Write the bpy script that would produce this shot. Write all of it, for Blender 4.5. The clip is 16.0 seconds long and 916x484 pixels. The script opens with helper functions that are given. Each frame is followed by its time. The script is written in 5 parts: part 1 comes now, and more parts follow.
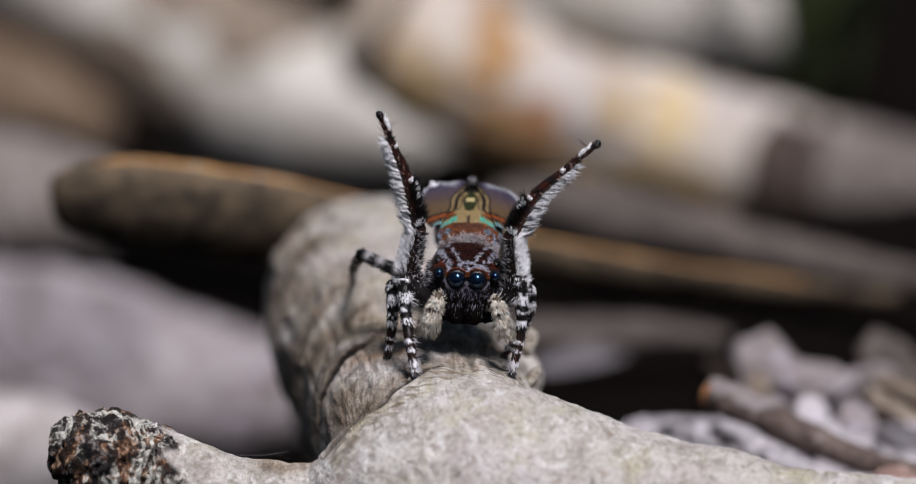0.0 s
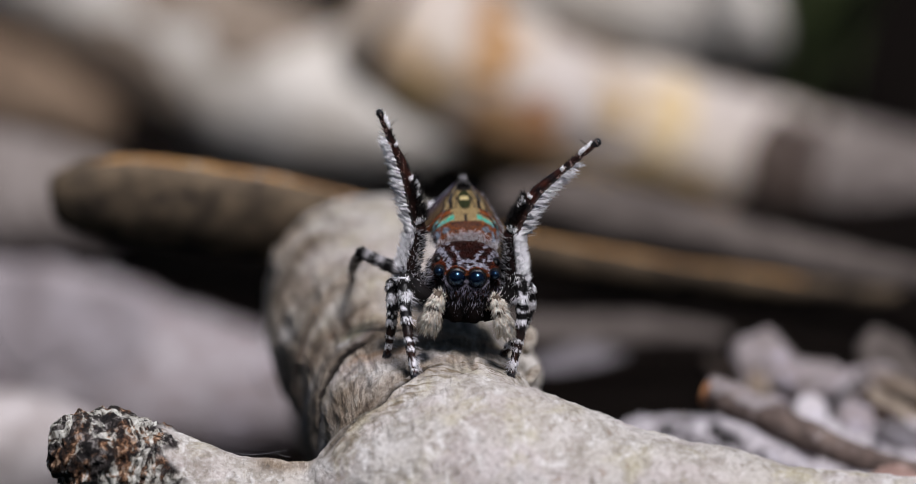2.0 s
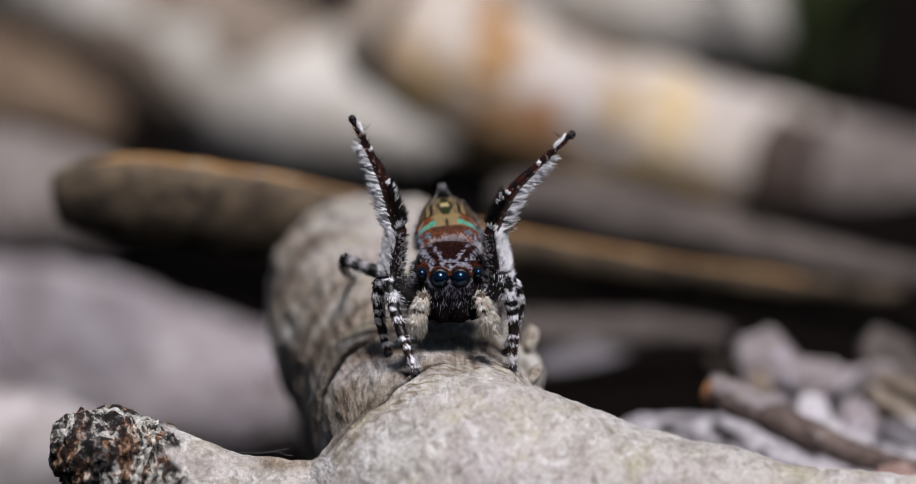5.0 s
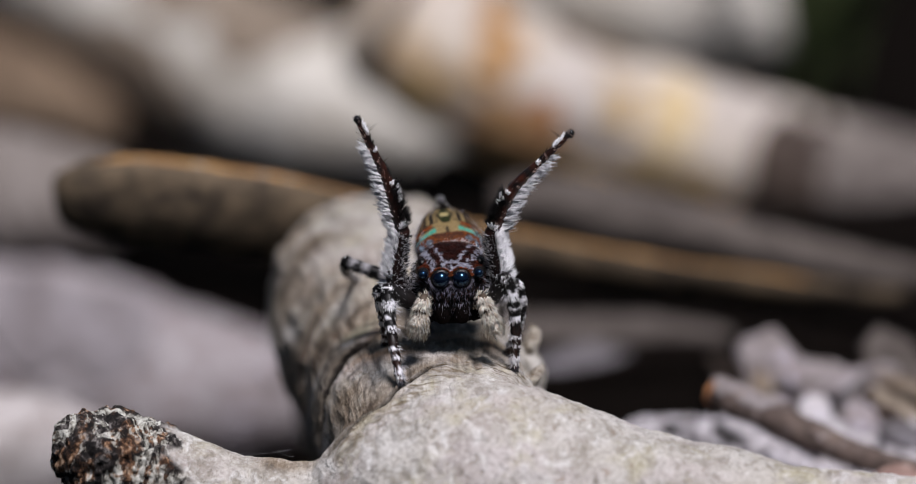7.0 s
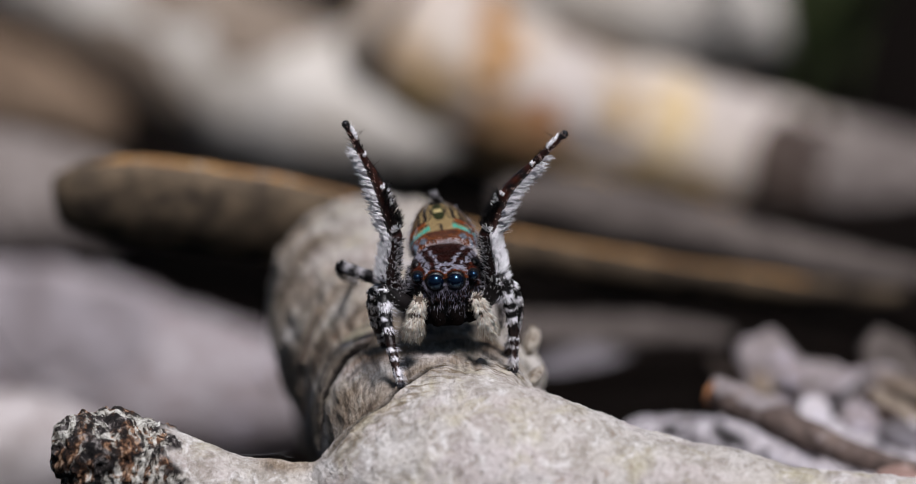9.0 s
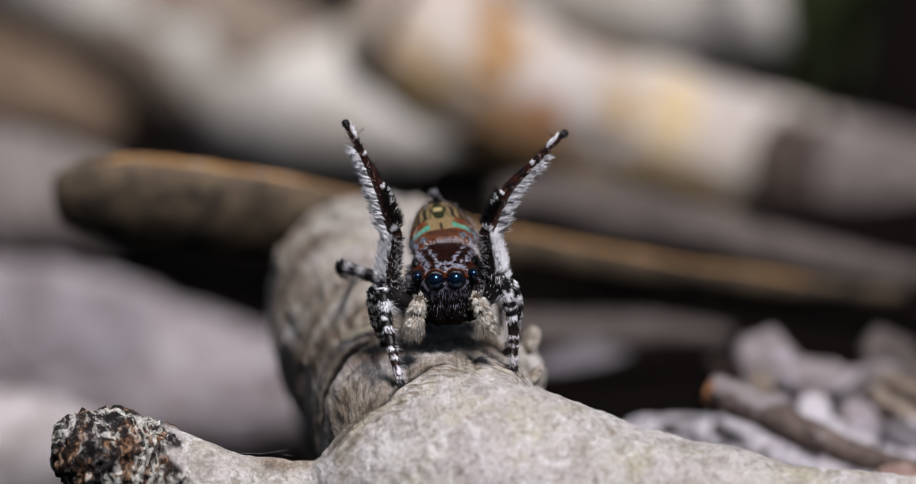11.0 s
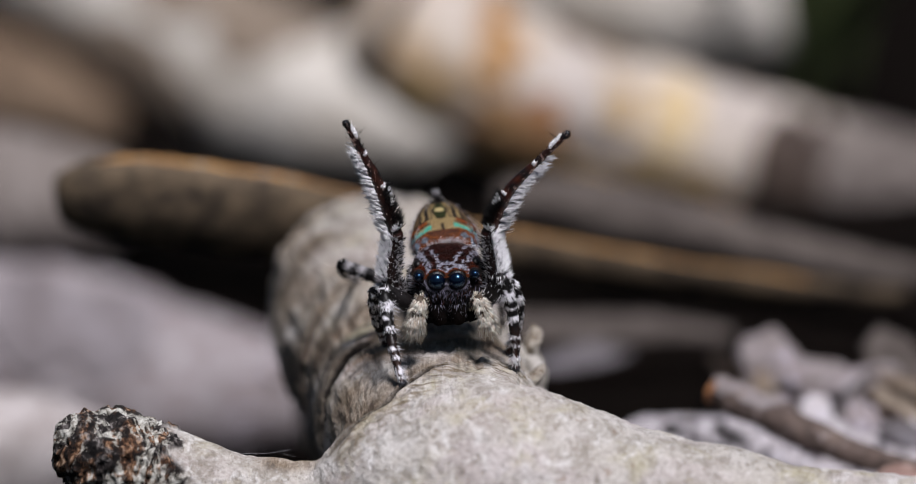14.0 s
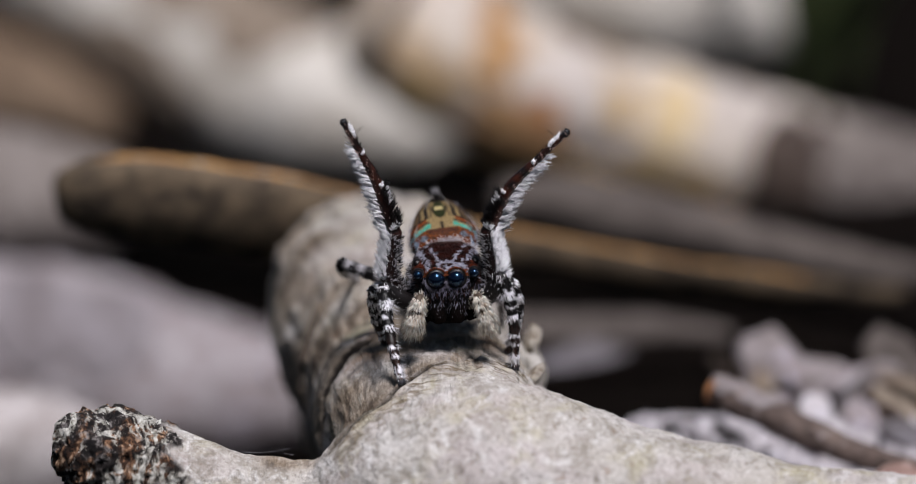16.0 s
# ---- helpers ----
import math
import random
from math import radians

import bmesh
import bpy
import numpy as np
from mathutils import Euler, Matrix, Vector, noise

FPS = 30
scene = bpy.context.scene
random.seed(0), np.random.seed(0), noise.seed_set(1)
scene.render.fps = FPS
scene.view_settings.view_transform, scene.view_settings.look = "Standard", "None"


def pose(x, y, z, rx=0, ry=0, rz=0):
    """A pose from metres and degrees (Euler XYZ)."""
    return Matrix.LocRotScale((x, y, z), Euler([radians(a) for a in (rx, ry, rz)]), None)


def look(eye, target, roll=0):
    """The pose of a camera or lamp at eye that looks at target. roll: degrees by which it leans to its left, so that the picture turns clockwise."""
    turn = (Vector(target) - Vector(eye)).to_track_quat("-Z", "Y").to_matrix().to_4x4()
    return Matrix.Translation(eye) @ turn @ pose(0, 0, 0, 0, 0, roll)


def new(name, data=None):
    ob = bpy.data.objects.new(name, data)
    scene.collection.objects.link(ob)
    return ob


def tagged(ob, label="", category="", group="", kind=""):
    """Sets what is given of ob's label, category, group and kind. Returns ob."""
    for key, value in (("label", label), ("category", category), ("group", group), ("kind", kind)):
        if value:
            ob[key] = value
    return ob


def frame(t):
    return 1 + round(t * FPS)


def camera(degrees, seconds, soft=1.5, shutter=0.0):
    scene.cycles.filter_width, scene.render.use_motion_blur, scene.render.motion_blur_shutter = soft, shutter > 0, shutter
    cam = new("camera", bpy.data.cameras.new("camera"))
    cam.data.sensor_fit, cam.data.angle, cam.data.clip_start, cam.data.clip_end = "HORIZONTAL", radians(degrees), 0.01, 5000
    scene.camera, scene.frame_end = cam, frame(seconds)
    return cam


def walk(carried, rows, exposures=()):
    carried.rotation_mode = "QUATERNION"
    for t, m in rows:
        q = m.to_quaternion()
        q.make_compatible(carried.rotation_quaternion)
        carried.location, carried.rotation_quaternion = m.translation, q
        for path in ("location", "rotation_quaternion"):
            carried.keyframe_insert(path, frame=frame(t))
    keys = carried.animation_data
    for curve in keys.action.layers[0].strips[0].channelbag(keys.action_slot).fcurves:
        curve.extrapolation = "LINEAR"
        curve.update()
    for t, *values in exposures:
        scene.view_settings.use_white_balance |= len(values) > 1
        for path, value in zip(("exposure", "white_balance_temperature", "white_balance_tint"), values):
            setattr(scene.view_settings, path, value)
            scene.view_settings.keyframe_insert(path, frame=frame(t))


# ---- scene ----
# All lengths below are in millimetres; MM turns them into metres.
# Origin: middle of the view, where a small jumping spider stands on a fallen branch.
MM = 0.001
TILT = radians(18)
UP = Vector((0, math.sin(TILT), math.cos(TILT)))


def v(p):
    return Vector(p) * MM


# ---- camera ----
cam = camera(7.476, 16.0, soft=1.0)
cam.data.dof.use_dof = True
cam.data.dof.focus_distance = 0.1503
cam.data.dof.aperture_fstop = 56.0
EYE = Vector((0, -150 * math.cos(TILT), 150 * math.sin(TILT)))
# sway of the aim: seconds, millimetres to the side and upwards
SWAY = [
    (0.0, 0.0, 0.0), (0.5, -0.005, -0.020), (1.0, 0.015, -0.028), (1.5, 0.010, -0.040), (2.0, 0.012, -0.030),
    (2.5, 0.020, -0.055), (3.0, 0.015, -0.070), (3.5, 0.026, -0.080), (4.0, -0.010, -0.058), (6.5, -0.048, -0.058),
    (7.0, -0.072, -0.037), (7.5, -0.086, -0.015), (8.0, -0.058, -0.015), (8.5, -0.045, 0.004), (9.0, -0.062, -0.018),
    (11.5, -0.062, -0.045), (12.0, -0.070, -0.045), (12.5, -0.106, -0.055), (13.0, -0.090, -0.052), (13.5, -0.098, -0.042),
    (14.0, -0.098, -0.042), (14.5, -0.082, -0.062), (15.0, -0.072, -0.058), (15.5, -0.086, -0.052), (16.0, -0.082, -0.068),
]
walk(cam, [(t, look(EYE * MM, (Vector((sx, 0, 0)) + UP * su) * MM)) for t, sx, su in SWAY])

# ---- light ----
SUN_ELEVATION, SUN_AZIMUTH = radians(63), radians(157)   # azimuth from +y, turning to +x
to_sun = Vector((math.sin(SUN_AZIMUTH) * math.cos(SUN_ELEVATION), math.cos(SUN_AZIMUTH) * math.cos(SUN_ELEVATION), math.sin(SUN_ELEVATION)))
sun = new("sun", bpy.data.lights.new("sun", "SUN"))
sun.data.energy, sun.data.angle, sun.data.color = 4.8, radians(16), (0.98, 0.955, 1.01)
sun.matrix_world = look(to_sun, (0, 0, 0))
world = bpy.data.worlds.new("sky")
scene.world = world
world.use_nodes = True
sky = world.node_tree.nodes.new("ShaderNodeTexSky")
sky.sky_type, sky.sun_disc = "NISHITA", False
sky.sun_elevation, sky.sun_rotation = SUN_ELEVATION, SUN_AZIMUTH
back = world.node_tree.nodes["Background"]
back.inputs["Strength"].default_value = 0.026
world.node_tree.links.new(sky.outputs["Color"], back.inputs["Color"])
scene.view_settings.exposure = 0.0


# ---- materials ----
def material(name, rough=0.8, specular=0.4):
    m = bpy.data.materials.new(name)
    m.use_nodes = True
    b = m.node_tree.nodes["Principled BSDF"]
    b.inputs["Roughness"].default_value = rough
    b.inputs["Specular IOR Level"].default_value = specular
    return m, m.node_tree.nodes, m.node_tree.links, b


def grain(nodes, links, per_mm, stretch=(1, 1, 1), detail=6.0, rough=0.6, distort=0.0):
    """A noise on object coordinates with so many blobs to the millimetre."""
    co, mp, nz = nodes.new("ShaderNodeTexCoord"), nodes.new("ShaderNodeMapping"), nodes.new("ShaderNodeTexNoise")
    mp.inputs["Scale"].default_value = [1000 * per_mm * s for s in stretch]
    nz.inputs["Scale"].default_value, nz.inputs["Detail"].default_value = 1.0, detail
    nz.inputs["Roughness"].default_value, nz.inputs["Distortion"].default_value = rough, distort
    links.new(co.outputs["Object"], mp.inputs["Vector"])
    links.new(mp.outputs["Vector"], nz.inputs["Vector"])
    return nz.outputs["Fac"]


def ramp(nodes, links, fac, stops):
    r = nodes.new("ShaderNodeValToRGB")
    el = r.color_ramp.elements
    while len(el) < len(stops):
        el.new(0.5)
    for e, (at, c) in zip(el, stops):
        e.position, e.color = at, (*c, 1) if len(c) == 3 else c
    links.new(fac, r.inputs["Fac"])
    return r.outputs["Color"]


def mix(nodes, links, fac, a, b, mode="MIX"):
    n = nodes.new("ShaderNodeMix")
    n.data_type, n.blend_type = "RGBA", mode
    for slot, val in ((0, fac), (6, a), (7, b)):
        if isinstance(val, (int, float)):
            n.inputs[slot].default_value = val
        elif isinstance(val, tuple):
            n.inputs[slot].default_value = (*val, 1)
        else:
            links.new(val, n.inputs[slot])
    return n.outputs[2]


def bump(nodes, links, shader, height, distance_mm, strength=1.0):
    b = nodes.new("ShaderNodeBump")
    b.inputs["Distance"].default_value, b.inputs["Strength"].default_value = distance_mm * MM, strength
    links.new(height, b.inputs["Height"])
    links.new(b.outputs["Normal"], shader.inputs["Normal"])


def grey(c):
    return (c, c, c)


def wood(name, light, mid, dark, spot, per_mm=1.0, stretch=(1, 1, 1), relief=0.05, patches=0.25, rough=0.85, gloss=0.25):
    """Weathered wood or bark: broad patches, fine grain, dark specks, relief."""
    m, n, l, b = material(name, rough, gloss)
    broad = grain(n, l, patches, detail=4.0)
    fine = grain(n, l, per_mm * 3, stretch, 8.0, 0.7)
    speck = grain(n, l, per_mm * 5.5, stretch, 3.0, 0.5)
    col = ramp(n, l, broad, [(0.32, mid), (0.52, light), (0.70, mid)])
    col = mix(n, l, ramp(n, l, fine, [(0.38, grey(0.0)), (0.62, grey(0.75))]), dark, col)
    col = mix(n, l, ramp(n, l, speck, [(0.60, grey(0.0)), (0.72, grey(0.7))]), col, spot)
    l.new(col, b.inputs["Base Color"])
    bump(n, l, b, fine, relief, 0.9)
    return m


def painted(name, rough, specular=0.5, relief=0.0, per_mm=20.0, vary=0.35, sheen=0.0, thin=0.0):
    """Takes its pattern of colours from the mesh, with a fine mottling."""
    m, n, l, b = material(name, rough, specular)
    at = n.new("ShaderNodeAttribute")
    at.attribute_name = "paint"
    g = grain(n, l, per_mm, detail=4.0)
    col = mix(n, l, vary, at.outputs["Color"], ramp(n, l, g, [(0.35, grey(0.25)), (0.65, grey(1.0))]), "MULTIPLY")
    l.new(col, b.inputs["Base Color"])
    b.inputs["Sheen Weight"].default_value = sheen
    if relief:
        bump(n, l, b, g, relief)
    if thin:
        tr, mx = n.new("ShaderNodeBsdfTranslucent"), n.new("ShaderNodeMixShader")
        mx.inputs["Fac"].default_value = thin
        l.new(col, tr.inputs["Color"])
        l.new(b.outputs["BSDF"], mx.inputs[1])
        l.new(tr.outputs["BSDF"], mx.inputs[2])
        l.new(mx.outputs["Shader"], n["Material Output"].inputs["Surface"])
    return m


CUTICLE = painted("spider_cuticle", 0.36, 0.30, 0.012, 25.0)
HAIR = painted("spider_hair", 0.5, 0.22, vary=0.05, thin=0.40)
UNDERSIDE = painted("spider_underside", 0.9, 0.05)
SCALES = painted("spider_scales", 0.6, 0.12, 0.008, 38.0, vary=0.92)

EYE_GLASS, _n, _l, _b = material("spider_eye", 0.24, 0.65)
_b.inputs["Base Color"].default_value = (0.001, 0.002, 0.007, 1)
_b.inputs["Specular Tint"].default_value = (0.20, 0.58, 1.0, 1)
_b.inputs["Coat Weight"].default_value, _b.inputs["Coat Roughness"].default_value = 0.30, 0.08


def perch_bark():
    """Pale beige-grey bark, smooth and mottled, with olive and pinkish stains and small flecks. The mesh says where it
    is rotten (red), painted near black as shade in splits and creases (green), weathered brown-grey (blue)."""
    m, n, l, b = material("pale_bark", 0.85, 0.25)
    broad = grain(n, l, 0.30, detail=4.0, distort=0.4)
    mott = grain(n, l, 1.1, (1, 0.8, 1), 5.0, 0.62, 0.5)
    blotch = grain(n, l, 2.3, (1, 0.6, 1), 4.0, 0.6, 0.8)
    fine = grain(n, l, 5.0, (1, 0.6, 1), 7.0, 0.7, 0.4)
    gran = grain(n, l, 11.0, detail=4.0)
    streak = grain(n, l, 1.0, (6.0, 0.7, 6.0), 6.0, 0.65, 0.4)
    fibre = grain(n, l, 1.0, (15.0, 1.1, 15.0), 5.0, 0.6, 0.3)
    olive = grain(n, l, 0.75, (1, 1, 1), 5.0, 0.6, 0.7)
    rosy = grain(n, l, 0.50, (0.8, 1, 1), 4.0, 0.6, 0.5)
    fleck = grain(n, l, 3.2, (1, 0.7, 1), 3.0, 0.5, 0.4)
    col = ramp(n, l, broad, [(0.32, (0.42, 0.375, 0.32)), (0.50, (0.54, 0.505, 0.465)), (0.66, (0.63, 0.605, 0.585))])
    col = mix(n, l, ramp(n, l, mott, [(0.38, grey(0.85)), (0.53, grey(0.0))]), col, (0.29, 0.26, 0.22))
    col = mix(n, l, ramp(n, l, rosy, [(0.50, grey(0.0)), (0.64, grey(0.55))]), col, (0.53, 0.46, 0.45))
    col = mix(n, l, ramp(n, l, olive, [(0.50, grey(0.0)), (0.66, grey(0.62))]), col, (0.48, 0.435, 0.28))
    col = mix(n, l, ramp(n, l, blotch, [(0.54, grey(0.0)), (0.64, grey(0.75))]), col, (0.73, 0.705, 0.68))
    col = mix(n, l, ramp(n, l, fine, [(0.37, grey(0.62)), (0.49, grey(0.0))]), col, (0.20, 0.17, 0.135))
    col = mix(n, l, ramp(n, l, gran, [(0.40, grey(0.22)), (0.50, grey(0.0))]), col, (0.20, 0.17, 0.14))
    col = mix(n, l, ramp(n, l, gran, [(0.54, grey(0.0)), (0.64, grey(0.25))]), col, (0.78, 0.76, 0.74))
    col = mix(n, l, ramp(n, l, fleck, [(0.66, grey(0.0)), (0.73, grey(0.6))]), col, (0.22, 0.15, 0.10))
    at = n.new("ShaderNodeAttribute")
    at.attribute_name = "paint"
    sep = n.new("ShaderNodeSeparateColor")
    l.new(at.outputs["Color"], sep.inputs["Color"])
    # wrinkles that run along the lip where the bark laps over
    ridge = grain(n, l, 1.0, (1.3, 9.0, 4.0), 5.0, 0.6, 0.5)
    wrinkle = mix(n, l, ramp(n, l, ridge, [(0.40, grey(1.0)), (0.50, grey(0.0))]), col, (0.15, 0.115, 0.07))
    wrinkle = mix(n, l, ramp(n, l, ridge, [(0.56, grey(0.0)), (0.66, grey(0.6))]), wrinkle, (0.60, 0.56, 0.42))
    col = mix(n, l, at.outputs["Alpha"], col, wrinkle)
    # weathered flank: brown-grey with pale fibres and rusty spots
    old = ramp(n, l, mix(n, l, 0.62, mott, mix(n, l, 0.6, streak, fibre)), [(0.41, (0.075, 0.050, 0.032)), (0.48, (0.20, 0.145, 0.095)), (0.56, (0.37, 0.305, 0.235)), (0.64, (0.55, 0.49, 0.41))])
    old = mix(n, l, ramp(n, l, fine, [(0.38, grey(0.6)), (0.50, grey(0.0))]), old, (0.12, 0.085, 0.06))
    old = mix(n, l, ramp(n, l, rosy, [(0.60, grey(0.0)), (0.70, grey(0.7))]), old, (0.36, 0.22, 0.13))
    col = mix(n, l, sep.outputs["Blue"], col, old)
    # rotten end: pale lichen, charcoal and rust in patches of their own
    lump = grain(n, l, 1.15, (1.3, 1, 0.6), 8.0, 0.66, 1.6)
    crumb = grain(n, l, 5.5, (1, 1, 0.6), 7.0, 0.72, 0.8)
    rusty = grain(n, l, 1.3, (1, 1, 1), 5.0, 0.6, 0.5)
    lichen = ramp(n, l, crumb, [(0.38, (0.06, 0.05, 0.042)), (0.47, (0.34, 0.325, 0.28)), (0.60, (0.64, 0.63, 0.58))])
    char = ramp(n, l, crumb, [(0.44, (0.005, 0.004, 0.004)), (0.54, (0.028, 0.022, 0.020)), (0.62, (0.22, 0.20, 0.19))])
    rust = ramp(n, l, crumb, [(0.43, (0.008, 0.005, 0.004)), (0.50, (0.060, 0.028, 0.015)), (0.56, (0.22, 0.115, 0.06)), (0.63, (0.50, 0.35, 0.24))])
    rot = mix(n, l, ramp(n, l, rusty, [(0.48, grey(0.0)), (0.54, grey(1.0))]), char, rust)
    rot = mix(n, l, ramp(n, l, lump, [(0.525, grey(0.0)), (0.555, grey(1.0))]), rot, lichen)
    col = mix(n, l, sep.outputs["Red"], col, rot)
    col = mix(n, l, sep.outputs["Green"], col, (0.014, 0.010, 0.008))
    l.new(col, b.inputs["Base Color"])
    hsum = mix(n, l, 0.25, mix(n, l, 0.6, fine, mix(n, l, 0.5, streak, fibre)), gran)
    bump(n, l, b, hsum, 0.20, 1.0)
    return m


PERCH = perch_bark()
PALE = wood("pale_log_wood", (0.80, 0.77, 0.715), (0.52, 0.465, 0.395), (0.36, 0.32, 0.27), (0.16, 0.11, 0.07), 0.4, patches=0.16)
def peeling_bark():
    """White and pinkish-grey inner bark with broad tan, orange and brown patches."""
    m, n, l, b = material("peeling_tan_bark", 0.8, 0.25)
    broad = grain(n, l, 0.17, (1.0, 1.0, 1.0), 3.0, 0.5, 0.6)
    second = grain(n, l, 0.30, (0.7, 1.0, 1.4), 4.0)
    fine = grain(n, l, 1.2, detail=8.0)
    col = ramp(n, l, broad, [(0.26, (0.30, 0.17, 0.075)), (0.35, (0.56, 0.36, 0.17)), (0.43, (0.53, 0.455, 0.375)), (0.64, (0.50, 0.455, 0.43))])
    col = mix(n, l, ramp(n, l, second, [(0.60, grey(0.0)), (0.72, grey(0.8))]), col, (0.38, 0.20, 0.09))
    col = mix(n, l, ramp(n, l, fine, [(0.36, grey(0.5)), (0.55, grey(0.0))]), col, (0.22, 0.15, 0.10))
    l.new(col, b.inputs["Base Color"])
    bump(n, l, b, fine, 0.12)
    return m


TAN = peeling_bark()
# RIM puts sunlight into the stick's upper edge; BROWN holds its shaded face
RIM = wood("orange_brown_lit_edge", (0.62, 0.345, 0.12), (0.44, 0.215, 0.065), (0.20, 0.11, 0.05), (0.55, 0.48, 0.40), 0.8, patches=0.3)
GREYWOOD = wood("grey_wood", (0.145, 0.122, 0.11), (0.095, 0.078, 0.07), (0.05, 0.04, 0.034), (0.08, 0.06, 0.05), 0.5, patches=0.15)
BROWN = wood("brown_bark", (0.22, 0.16, 0.10), (0.075, 0.053, 0.034), (0.025, 0.019, 0.014), (0.016, 0.012, 0.010), 0.4, patches=0.38)
UMBER = wood("umber_bark", (0.20, 0.145, 0.09), (0.14, 0.095, 0.06), (0.04, 0.027, 0.017), (0.07, 0.05, 0.035), 0.5, patches=0.2)
YELLOWBARK = wood("yellow_inner_bark", (0.66, 0.50, 0.26), (0.52, 0.37, 0.18), (0.30, 0.19, 0.09), (0.40, 0.22, 0.10), 0.5, patches=0.3)
ORANGEBARK = wood("orange_inner_bark", (0.60, 0.39, 0.20), (0.46, 0.27, 0.12), (0.27, 0.14, 0.06), (0.30, 0.10, 0.04), 0.5, patches=0.3)
RUSTBARK = wood("rust_inner_bark", (0.42, 0.20, 0.09), (0.33, 0.14, 0.06), (0.20, 0.08, 0.03), (0.46, 0.36, 0.28), 0.5, patches=0.3)
CREAMBARK = wood("cream_inner_bark", (0.80, 0.70, 0.48), (0.68, 0.56, 0.34), (0.48, 0.34, 0.18), (0.50, 0.32, 0.16), 0.5, patches=0.3)
UMBERGREY = wood("grey_brown_old_bark", (0.34, 0.285, 0.225), (0.24, 0.19, 0.145), (0.14, 0.10, 0.07), (0.45, 0.40, 0.35), 0.4, patches=0.2)
WARMGREY = wood("warm_grey_weathered_wood", (0.31, 0.275, 0.255), (0.22, 0.19, 0.17), (0.14, 0.115, 0.10), (0.09, 0.07, 0.06), 0.5, patches=0.2)
TANBROWN = wood("tan_brown_bark", (0.29, 0.205, 0.135), (0.20, 0.135, 0.085), (0.09, 0.06, 0.04), (0.14, 0.10, 0.07), 0.5, patches=0.2)
SHADED_BARK = wood("shade_grey_bark", (0.26, 0.225, 0.20), (0.165, 0.14, 0.125), (0.07, 0.055, 0.05), (0.30, 0.26, 0.23), 0.4, patches=0.3)
MIDCHIP = wood("mottled_grey_bark_chip", (0.44, 0.40, 0.405), (0.30, 0.265, 0.26), (0.13, 0.105, 0.10), (0.20, 0.13, 0.09), 0.9, patches=0.7)
# dull tone carries the shade on the grey log below the peeling one
SHADEWOOD = wood("shade_dulled_wood", (0.165, 0.138, 0.12), (0.105, 0.086, 0.075), (0.06, 0.048, 0.042), (0.10, 0.08, 0.07), 0.5, patches=0.15)
LAVENDER = wood("lavender_grey_bark", (0.54, 0.515, 0.53), (0.38, 0.355, 0.355), (0.17, 0.13, 0.13), (0.10, 0.08, 0.07), 0.5, patches=0.18)
SLATE = wood("slate_grey_bark_chip", (0.21, 0.195, 0.215), (0.15, 0.135, 0.145), (0.08, 0.07, 0.07), (0.06, 0.05, 0.045), 0.5, patches=0.25)
MIDGREY = wood("mid_grey_weathered_wood", (0.33, 0.305, 0.325), (0.24, 0.215, 0.225), (0.13, 0.11, 0.11), (0.09, 0.07, 0.06), 0.5, patches=0.2)
PINKISH = wood("pinkish_grey_bark", (0.60, 0.555, 0.55), (0.46, 0.41, 0.395), (0.28, 0.245, 0.23), (0.12, 0.09, 0.07), 0.6, patches=0.2)
# SOIL is near black: the deep shade between the logs is in its colour
SOIL = wood("shade_blackened_soil", (0.008, 0.0055, 0.0042), (0.0055, 0.004, 0.003), (0.003, 0.0022, 0.0018), (0.018, 0.013, 0.010), 0.5, patches=0.1, relief=0.3, rough=1.0, gloss=0.03)
CHIP = wood("pale_bark_chip", (0.52, 0.485, 0.555), (0.37, 0.335, 0.375), (0.18, 0.14, 0.12), (0.10, 0.07, 0.06), 0.8, patches=0.5)
DARKCHIP = wood("dark_bark_chip", (0.11, 0.075, 0.055), (0.06, 0.04, 0.032), (0.035, 0.025, 0.02), (0.3, 0.26, 0.24), 0.8, patches=0.4)
QUARTZ = wood("white_quartz_sand", (0.68, 0.66, 0.72), (0.54, 0.51, 0.55), (0.40, 0.36, 0.36), (0.5, 0.40, 0.33), 0.6, patches=0.5, rough=0.5)
RUSTY = wood("pinkish_brown_bark_chip", (0.42, 0.29, 0.25), (0.32, 0.21, 0.18), (0.18, 0.11, 0.09), (0.5, 0.42, 0.38), 0.8, patches=0.4)
UMBERTWIG = wood("weathered_brown_twig_bark", (0.20, 0.15, 0.125), (0.12, 0.085, 0.07), (0.05, 0.035, 0.03), (0.35, 0.30, 0.29), 0.8, (1, 1, 1), patches=0.5)
LEAF, _n, _l, _b = material("green_leaf", 0.5, 0.4)
_l.new(ramp(_n, _l, grain(_n, _l, 0.6), [(0.4, (0.045, 0.062, 0.022)), (0.6, (0.095, 0.115, 0.048))]), _b.inputs["Base Color"])
SILK, _n, _l, _b = material("silk", 0.25, 0.6)
_b.inputs["Base Color"].default_value = (0.40, 0.40, 0.43, 1)


